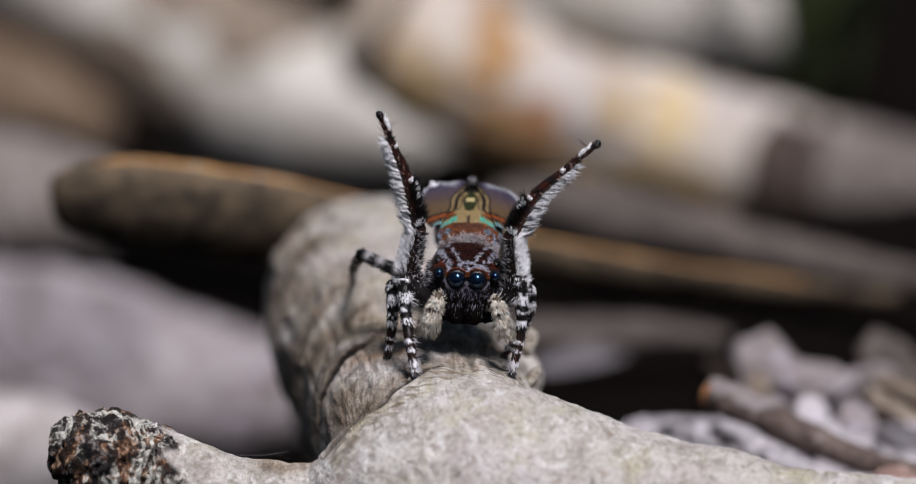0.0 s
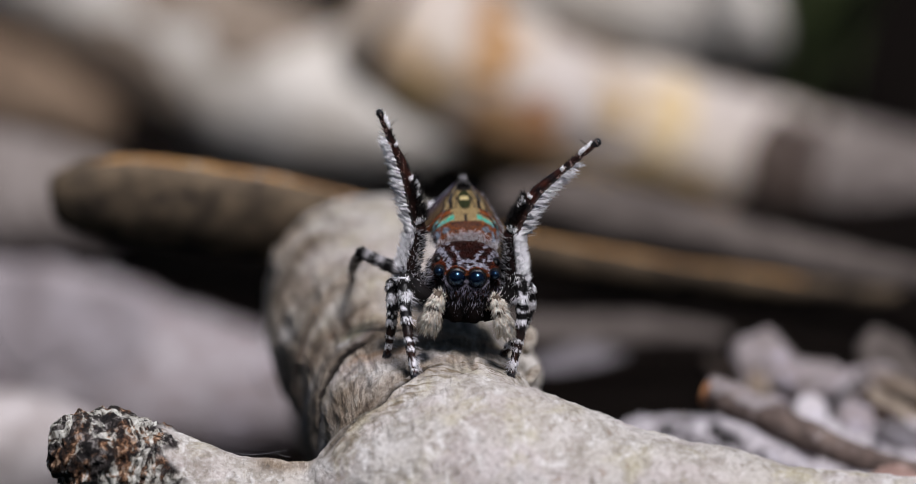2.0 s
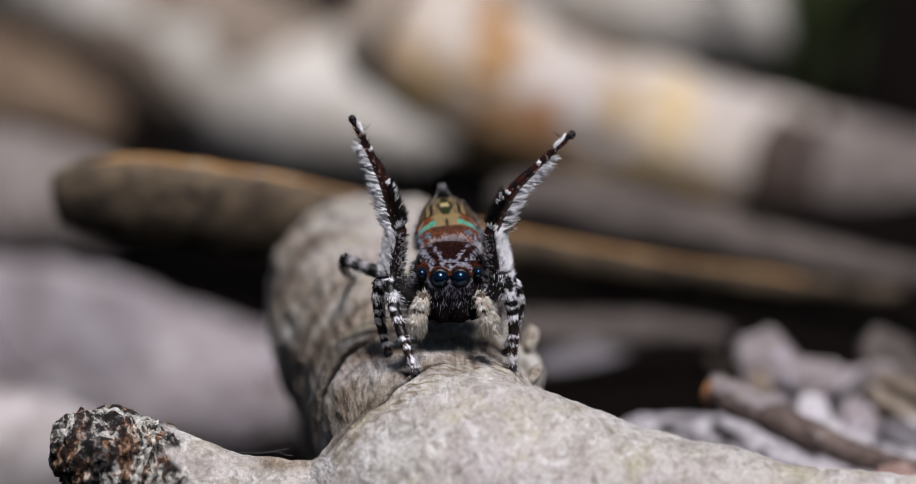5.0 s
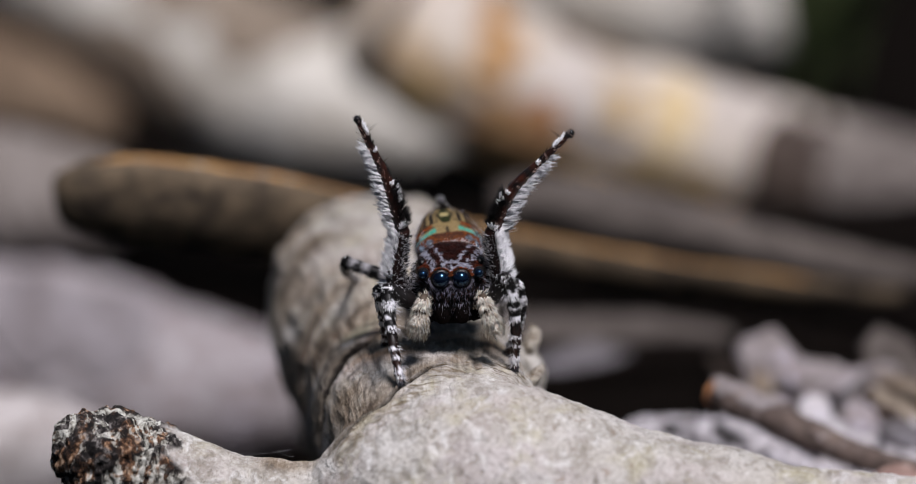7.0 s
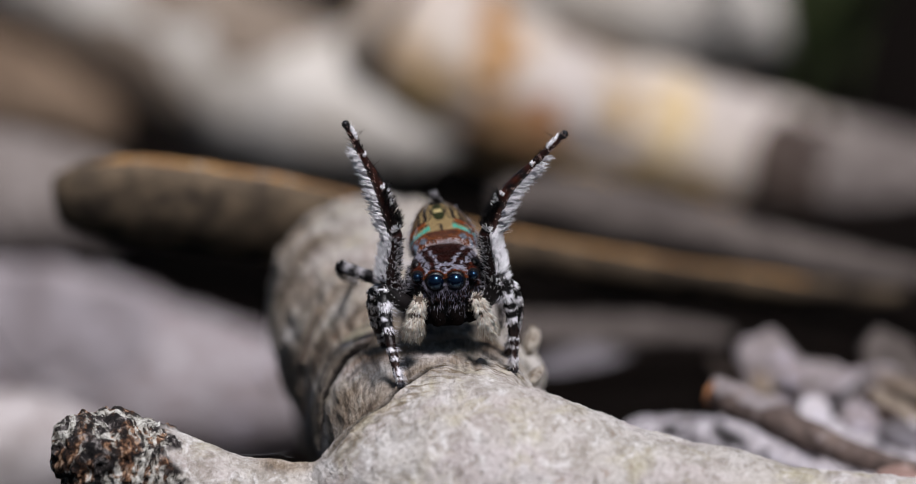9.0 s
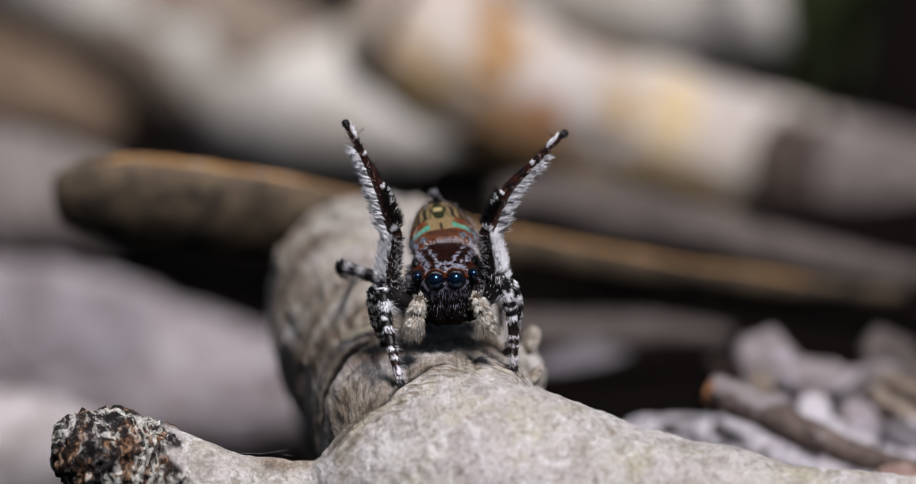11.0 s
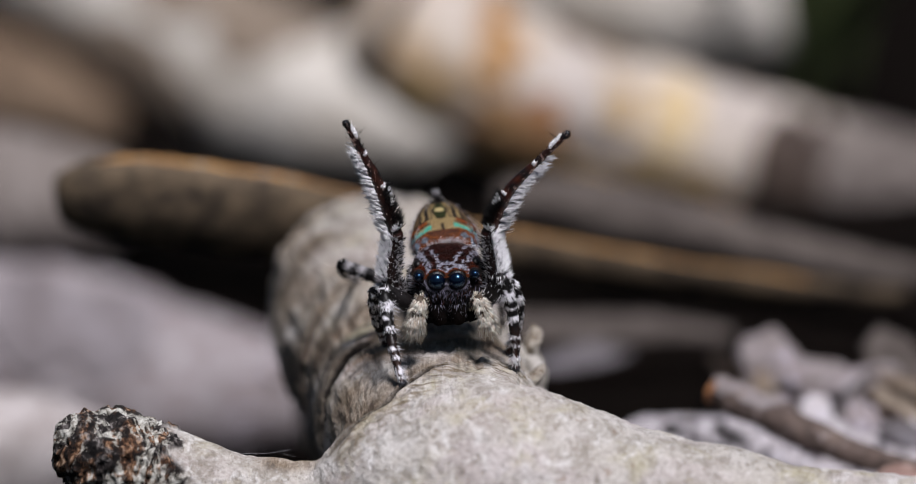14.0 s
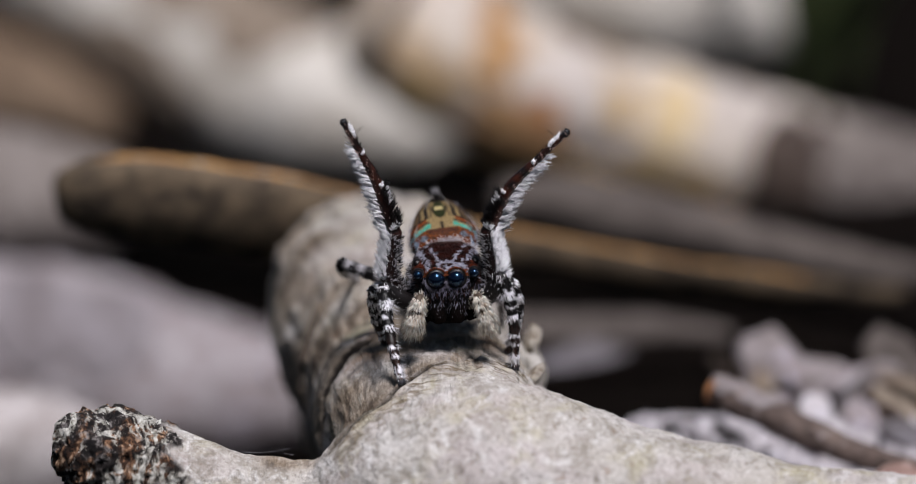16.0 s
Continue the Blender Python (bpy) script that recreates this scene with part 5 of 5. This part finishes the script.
def build_abdomen():
    s = Soup()
    rings = curve_points(PROFILE, 130)
    co, col, faces = [], [], []
    k = 150
    for f, w, top, low in rings:
        for j in range(k):
            a = 2 * math.pi * j / k
            ca, sa = math.cos(a), math.sin(a)
            p = 2.6 if sa > 0 else 2.0
            q = (abs(ca) ** p + abs(sa) ** p) ** (-1 / p)
            mid = top - 0.30 * (top - low)
            x, z = w * ca * q, mid + (top - mid if sa > 0 else mid - low) * sa * q
            co.append((x, f * LENGTH, z))
            col.append(dorsal(x, f, 0.3) if z > mid - 0.05 else mixc((0.16, 0.13, 0.11), (0.30, 0.27, 0.26), 0.5 + noise.noise(Vector((x * 8, f * 20, z * 8)))))
    for i in range(len(rings) - 1):
        for j in range(k):
            n = (j + 1) % k
            faces.append((i * k + j, i * k + n, (i + 1) * k + n, (i + 1) * k + j))
    faces.append(tuple(range(k))[::-1])
    faces.append(tuple(range(len(co) - k, len(co))))
    s.add(co, faces, col)
    for _ in range(1500):                                  # collar of pale hair at the waist
        x = RNG.uniform(-0.66, 0.66)
        y = RNG.uniform(0.02, 0.19)
        z = (-0.30 + 0.29 * min(1.0, y / 0.24)) - 0.35 * (abs(x) / 0.66) ** 3
        s.hair((x, y, z), (x * 0.3 + RNG.uniform(-0.3, 0.3), RNG.uniform(-1.0, 0.2), 0.7), RNG.uniform(0.08, 0.15), 0.007, jitter((0.78, 0.76, 0.78) if RNG.random() < 0.85 else (0.25, 0.10, 0.05)))
    for _ in range(500):                                   # grey hair on the flanks
        f = RNG.uniform(0.1, 0.9)
        w = np.interp(f, [r[0] for r in PROFILE], [r[1] for r in PROFILE])
        sx = RNG.choice((-1, 1))
        s.hair((sx * w * 0.97, f * LENGTH, RNG.uniform(-0.55, -0.15)), (sx, RNG.uniform(-0.2, 0.8), RNG.uniform(-0.3, 0.3)), RNG.uniform(0.06, 0.14), 0.006, jitter(GREYHAIR))
    ab = part("abdomen", s, [SCALES, HAIR], spider, "gold, orange and turquoise patterned abdomen")
    ab.location = (PIVOT - FEET_LEVEL) * MM
    sp = Soup()                                            # spinnerets
    for dx, dz, c in ((-0.06, 0.02, (0.10, 0.09, 0.09)), (0.06, 0.02, (0.10, 0.09, 0.09)), (0.0, 0.05, (0.20, 0.19, 0.20)), (0.0, -0.05, (0.05, 0.04, 0.04))):
        sp.tube([(dx * 0.5, LENGTH * 0.97, dz - 0.05), (dx, LENGTH + 0.05, dz + 0.01), (dx * 1.2, LENGTH + 0.12, dz + 0.04)], [0.06, 0.05, 0.02], tuple(q * 0.4 for q in c), sides=10)
    for _ in range(60):
        sp.hair((RNG.uniform(-0.07, 0.07), LENGTH, RNG.uniform(-0.06, 0.08)), (RNG.uniform(-0.4, 0.4), 1, RNG.uniform(0.0, 0.7)), RNG.uniform(0.08, 0.16), 0.007, jitter((0.42, 0.41, 0.42)))
    part("spinnerets", sp, [CUTICLE, HAIR], ab, "dark pointed spinnerets")
    flaps = []
    for sx in (-1, 1):
        g = Soup()
        nu, nv = 34, 60
        co, col, faces = [], [], []
        for layer in (0, 1):
            for i in range(nv + 1):
                f = 0.20 + 0.80 * i / nv
                root = hinge_x(f) + 0.012
                edge = 1.12 * (1 - max(0.0, (f - 0.42) / 0.62) ** 3.0) ** 0.5 if f > 0.42 else 0.78 + 0.34 * math.sin((f - 0.20) / 0.22 * math.pi / 2)
                edge = max(edge, root + 0.03)
                for j in range(nu + 1):
                    u = j / nu
                    x = root + (edge - root) * u
                    z = 0.050 + 0.03 * u - 0.17 * u * u - 0.03 * layer * (1 - 0.6 * u) + 0.02 * noise.noise(Vector((x * 3, f * 5, sx)))
                    rim = smooth_step(0.91, 1.0, max(u, f)) * smooth_step(0.22, 0.45, x)
                    c = mixc(dorsal(x, f), (0.50, 0.52, 0.56), rim * 0.85) if layer == 0 else (0.32, 0.30, 0.30)
                    q = HINGE_TURN[sx] @ (Vector((sx * x, f * LENGTH, z)) - HINGE[sx])
                    co.append(tuple(q))
                    col.append(c)
        w = nu + 1
        m = (nv + 1) * w
        for i in range(nv):
            for j in range(nu):
                q = (i * w + j, i * w + j + 1, (i + 1) * w + j + 1, (i + 1) * w + j)
                faces += [q, tuple(e + m for e in reversed(q))]
        border = [j for j in range(w)] + [i * w + nu for i in range(1, nv + 1)] + [nv * w + j for j in range(nu - 1, -1, -1)] + [i * w for i in range(nv - 1, 0, -1)]
        for a, b in zip(border, border[1:] + border[:1]):
            faces.append((b, a, a + m, b + m))
        g.add(co, faces, col)
        for k in range(220):                               # pale hair along the rim
            p = co[RNG.randrange(nv // 4, nv) * w + nu]
            g.hair(p, (sx, RNG.uniform(0.0, 0.9), 0.2), RNG.uniform(0.03, 0.07), 0.009, jitter((0.6, 0.6, 0.64)))
        for k in range(90 if sx < 0 else 0):               # a white tuft at one hind corner
            p = co[int(nv * 0.86) * w + nu - 1]
            g.hair((p[0] + RNG.uniform(-0.06, 0.06), p[1] + RNG.uniform(-0.06, 0.06), p[2]), (RNG.uniform(-1, 1), RNG.uniform(-1, 1), 1), RNG.uniform(0.06, 0.11), 0.012, WHITE)
        flap = part("flap", g, [SCALES, HAIR], ab, "gold and violet side flap with a pale rim")
        flaps.append(flap)
    return ab, flaps


abdomen, (flap_a, flap_b) = build_abdomen()


# -- walking legs: a thigh and a shank each, jointed at the knee --
def build_walking(length_a, length_b, ra, rb, times, seed, bow, fine=1.0):
    """Both pieces run along +z from their joint."""
    r = random.Random(seed)
    thigh, shank = Soup(), Soup()
    few, share, start, pale = (5, 0.36, 0.52, 0.14) if times == 5.0 else (2, 0.0, 0.3, 0.36)
    pa = [(0.02 * math.sin(k / 12 * math.pi), 0, length_a * k / 12) for k in range(13)]
    thigh.tube(pa, [ra * (0.8 + 0.45 * math.sin(min(1, k / 9) * math.pi * 0.8)) for k in range(13)],
               lambda u, a: ((0.40, 0.38, 0.39) if times == 5.0 else (0.75, 0.73, 0.76)) if bands(u, few, share, start) else (0.010, 0.008, 0.008), sides=14)
    fur(thigh, (0, 0, 0.05), (0, 0, length_a), ra, ra, int(330 * fine), lambda u: ((0.50, 0.48, 0.49) if times == 5.0 else WHITE) if bands(u, few, share, start) or (times != 5.0 and RNG.random() < 0.22) else BLACK, 0.10, 0.009, 1.4)
    n = 44
    pb = [(bow * math.sin((k / n) ** 0.75 * math.pi), 0.04 * math.sin(k / n * math.pi), length_b * k / n) for k in range(n + 1)]
    rad = [(ra * 1.06 * (1 - 0.56 * (k / n) ** 0.9)) * (1 + 0.06 * math.cos(k / n * times * 6.28)) for k in range(n + 1)]

    def skin(u, a):
        if u > 0.965:
            return (0.05, 0.05, 0.06)
        if bands(u, times, pale, 0.0, a + seed):
            return (0.82, 0.80, 0.84)
        return mixc((0.007, 0.006, 0.006), (0.050, 0.015, 0.007), (u - 0.45) * 1.6 + 0.3 * noise.noise(Vector((u * 20, a, seed))))

    shank.tube(pb, rad, skin, sides=16)
    shank.blob((0, 0, 0), (ra * 0.98,) * 3, (0.008, 0.006, 0.006), nu=14, nv=8)
    fur(shank, (0, 0, -0.10), (0, 0, 0.06), ra * 0.8, ra, 150, lambda u: WHITE if RNG.random() < (0.08 if times == 5.0 else 0.42) else BLACK, 0.09, 0.010, 1.2, wild=0.3)
    step = 22
    for k in range(step):
        a, b = pb[k * 2], pb[k * 2 + 2]
        u = (k + 0.5) / step
        white = bands(u, times, pale)
        fur(shank, a, b, rad[k * 2], rad[k * 2 + 2], int((40 if white else 30) * fine * (1.1 - 0.5 * u)), (lambda w: WHITE if RNG.random() < 0.85 else BLACK) if white else BLACK, (0.10 if white else 0.075) * (1 - 0.3 * u), 0.013 if white else 0.008, 2.6, wild=0.22, tuft=3 if white else 1)
        if white and times != 5.0:                        # longer pale hair standing off the inner side
            fur(shank, a, b, rad[k * 2], rad[k * 2 + 2], 7, (0.80, 0.78, 0.82), 0.20 * (1 - 0.4 * u), 0.006, 0.5, (1 if bow < 0 else -1, 0.3, 0), 40)
    fur(shank, (0, 0, length_b * 0.1), (0, 0, length_b * 0.9), ra * 0.8, rb, int(36 * fine), (0.7, 0.68, 0.7), 0.22, 0.003, 0.3, (0.8, 0.5, 0), 70)
    fur(shank, (0, 0, length_b * 0.93), (0, 0, length_b), rb, rb * 0.7, 50, (0.10, 0.10, 0.11), 0.09, 0.007, 1.6)
    return thigh, shank


# name, hip and knee in spider space, foot on the branch before and after its step, time of the step
LEGS = [
    ("front_leg", (-0.70, 0.28, -0.74), (-1.33, 0.05, -0.08), (-0.90, -1.25), (-1.28, -1.43), 5.2, 0.150, 7.0, -0.06),
    ("front_leg", (0.70, 0.28, -0.76), (1.12, 0.05, -0.11), (1.15, -0.49), (1.15, -0.26), 3.4, 0.150, 7.0, 0.13),
    ("second_leg", (-0.72, 0.62, -0.76), (-1.59, 0.75, -0.41), (-1.52, 0.29), (-1.65, 1.10), 5.6, 0.145, 6.0, -0.10),
    ("second_leg", (0.72, 0.62, -0.78), (1.30, 0.75, -0.49), (0.98, 1.00), (0.98, 1.05), 5.7, 0.145, 6.0, 0.20),
    ("hind_leg", (-0.70, 1.60, -0.76), (-2.26, 2.30, -0.23), (-2.34, 5.42), (-2.34, 5.42), 6.0, 0.12, 5.0, -0.10),
    ("hind_leg", (0.70, 1.60, -0.78), (0.91, 2.20, -0.39), (0.90, 4.60), (0.90, 4.60), 6.0, 0.12, 5.0, 0.06),
]
walkers = []
for name, hip, knee, foot, foot_after, step_time, r, times, bow in LEGS:
    feet = []
    for q in (foot, foot_after):
        p = on_perch(q[0], q[1])
        feet.append(p + Vector((0, 0, 0.02)))
    hip, knee = Vector(hip), Vector(knee)
    la, lb = (knee - hip).length, (EYES + knee - feet[0]).length
    thigh, shank = build_walking(la, lb * 1.01, r, r * 0.5, times, len(walkers) + 3, bow)
    top = part(name, thigh, [CUTICLE, HAIR], spider, "black and white banded walking leg")
    low = part("shank", shank, [CUTICLE, HAIR], top, "banded shank and foot")
    walkers.append((top, low, hip, knee, feet, step_time, la, lb * 1.01))

# silk lines between the stub and the stem
threads = Soup()
for a, b in (((-4.74, -1.41, -4.34), (-3.66, -1.01, -4.39)), ((-3.93, -1.38, -4.26), (-3.58, -1.24, -4.47))):
    a, b = Vector(a), Vector(b)
    threads.tube([a.lerp(b, k / 6) + Vector((0, 0, -0.05 * math.sin(k / 6 * math.pi))) for k in range(7)], [0.0016] * 7, sides=5)
threads.thing("silk_thread", [SILK], "fine pale silk line beside the forked branch", "silk")


# ---- movement ----
# seconds, the head's shift to the right and down (1/80 mm), the body's lean, the first raised leg's own lean
BODY = [
    (0.0, 0.0, 0.0, 0.0, 0.0), (0.5, 0.8, 0, 0, 0), (1.0, 0.6, -0.4, 0, 0), (2.0, 0.9, -0.4, 0, 0), (2.5, 1.2, -0.5, -0.1, 0.1), (3.0, 1.2, -0.4, 0, 0),
    (3.1, 0.5, -0.5, -0.2, 0), (3.2, -6.5, -0.5, -1.5, -1.4), (3.3, -11, 0.2, -2.0, -1.2), (3.5, -18.8, 0.9, -2.9, -0.2), (3.65, -28, 2.5, -4.6, -0.5), (3.8, -34.5, 5.0, -5.9, -2.8), (4.0, -30.8, 2.1, -4.3, 0.6), (4.2, -31.0, 2.0, -4.2, 0.5),
    (6.3, -32.5, 1.6, -4.2, 0.5), (6.5, -35.8, 1.1, -5.4, 1.7), (7.0, -32.8, 1.5, -5.2, 2.4), (7.2, -30, 1.5, -5.0, 2.6), (7.5, -25.0, 1.7, -4.4, 2.8), (7.7, -28, 2.2, -4.8, 2.5), (8.0, -34.6, 3.2, -5.7, 2.2), (8.1, -37, 4, -6.2, 1.2), (8.2, -41, 5.4, -6.8, -2.0), (8.4, -42, 4.8, -6.8, -1.2),
    (8.5, -41.6, 4.1, -6.7, 2.0), (9.0, -41.5, 3.9, -6.5, 1.7), (9.2, -41.5, 4.1, -6.5, 1.7), (11.3, -41.6, 4.4, -6.4, 1.6), (12.0, -42.1, 4.0, -6.2, 1.3), (13.0, -42.2, 4.0, -6.1, 1.1), (14.0, -42.0, 4.5, -6.1, 1.1), (15.0, -42.2, 4.1, -6.2, 0.9), (16.0, -41.8, 3.9, -6.1, 0.6),
]
# seconds, rise and turn of the abdomen in degrees, fold of each flap
TAIL = [
    (0.0, 21.6, -4.0, -14, 0), (0.5, 21.6, -3.0, -14, 4), (0.8, 21.6, -1.5, -12, 12), (1.0, 21.9, -0.3, -11, 22), (1.3, 22.0, 0.8, -7, 32), (1.5, 22.0, 1.6, -3, 40), (2.0, 21.8, 2.6, 34, 48), (2.5, 21.3, 3.2, 44, 50), (3.0, 19.5, 3.7, 54, 58),
    (3.3, 17.2, 3.6, 62, 66), (3.5, 16.0, 3.6, 68, 72), (4.0, 17.2, 3.0, 72, 76), (4.2, 17.2, 3.0, 72, 76), (6.3, 10.6, 5.2, 76, 80), (7.0, 8.4, 5.6, 78, 82), (7.5, 8.0, 5.4, 78, 82), (8.2, 9.2, 5.4, 78, 82), (8.5, 11.0, 5.4, 77, 80), (9.0, 13.8, 5.4, 76, 80), (9.2, 14.0, 5.4, 76, 80),
    (11.3, 14.0, 5.4, 76, 80), (16.0, 14.0, 5.4, 76, 80),
]


def between(rows, t):
    return [float(np.interp(t, [r[0] for r in rows], [r[k] for r in rows])) for k in range(1, len(rows[0]))]


def body_pose(t):
    """The pose of the spider's base at t, in millimetres."""
    dx, dy, roll, _ = between(BODY, t)
    at = EYES + Vector((dx * 0.0125, 0, 0)) - UP * (dy * 0.0125)
    return Matrix.Translation(at) @ pose(0, 0, 0, 0, roll, 0) @ Matrix.Translation(FEET_LEVEL)


def to_metres(m):
    m = m.copy()
    m.translation = m.translation * MM
    return m


def aim(at, way, side):
    """A pose whose z runs along way and whose x leans to side."""
    z = Vector(way).normalized()
    x = Vector(side)
    x = (x - z * x.dot(z)).normalized()
    y = z.cross(x)
    m = Matrix((x, y, z)).transposed().to_4x4()
    m.translation = at
    return m


def foot_at(feet, step_time, t):
    f = smooth_step(step_time - 0.25, step_time + 0.25, t)
    return feet[0].lerp(feet[1], f) + Vector((0, 0, 0.35 * math.sin(f * math.pi)))


def leg_poses(hip, knee, la, lb, feet, step_time, t):
    """Thigh and shank poses in the spider's base space: the foot stays on the branch while the body moves."""
    m = body_pose(t).inverted()
    h = hip - FEET_LEVEL
    foot = m @ foot_at(feet, step_time, t)
    d = foot - h
    reach = min(d.length, (la + lb) * 0.999)
    n = d.normalized()
    out = (knee - FEET_LEVEL) - h
    out = (out - n * out.dot(n)).normalized()
    a = (la * la - lb * lb + reach * reach) / (2 * reach)
    k = h + n * a + out * math.sqrt(max(0.0, la * la - a * a))
    side = Vector((1, 0, 0)) if abs((k - h).normalized().x) < 0.9 else Vector((0, 1, 0))
    return aim(h, k - h, side), aim(k, foot - k, side)


def motions():
    times = sorted({r[0] for r in BODY} | {r[0] for r in TAIL} | {4.95, 5.2, 5.45, 5.6, 5.85, 6.0})
    walk(spider, [(t, to_metres(body_pose(t))) for t in times])
    for top, low, hip, knee, feet, step_time, la, lb in walkers:
        rows_a, rows_b = [], []
        for t in times:
            a, b = leg_poses(hip, knee, la, lb, feet, step_time, t)
            rows_a.append((t, to_metres(a)))
            rows_b.append((t, to_metres(a.inverted() @ b)))
        walk(top, rows_a)
        walk(low, rows_b)
    leg, hip = RAISED[1]
    walk(leg, [(t, to_metres(Matrix.Translation(hip - FEET_LEVEL) @ pose(0, 0, 0, 0, a, 0))) for t, a in ((0.0, 0.0), (3.1, 0.0), (3.5, 0.6), (6.3, 0.6), (7.5, 0.8), (8.2, 1.5), (16.0, 1.5))])
    leg, hip = RAISED[0]
    walk(leg, [(r[0], to_metres(Matrix.Translation(hip - FEET_LEVEL) @ pose(0, 0, 0, 0, r[4], 0))) for r in BODY])
    rows = []
    for r in TAIL:
        low = (21.6 - r[1]) / 13.6                         # the waist sinks behind the head as the abdomen comes down
        rows.append((r[0], to_metres(Matrix.Translation(PIVOT - FEET_LEVEL + Vector((0, 0, -0.17 * low))) @ pose(0, 0, 0, r[1] + 4 * low, 0, r[2]))))
    walk(abdomen, rows)
    walk(flap_a, [(r[0], flap_pose(-1, r[3])) for r in TAIL])
    walk(flap_b, [(r[0], flap_pose(1, r[4])) for r in TAIL])


motions()
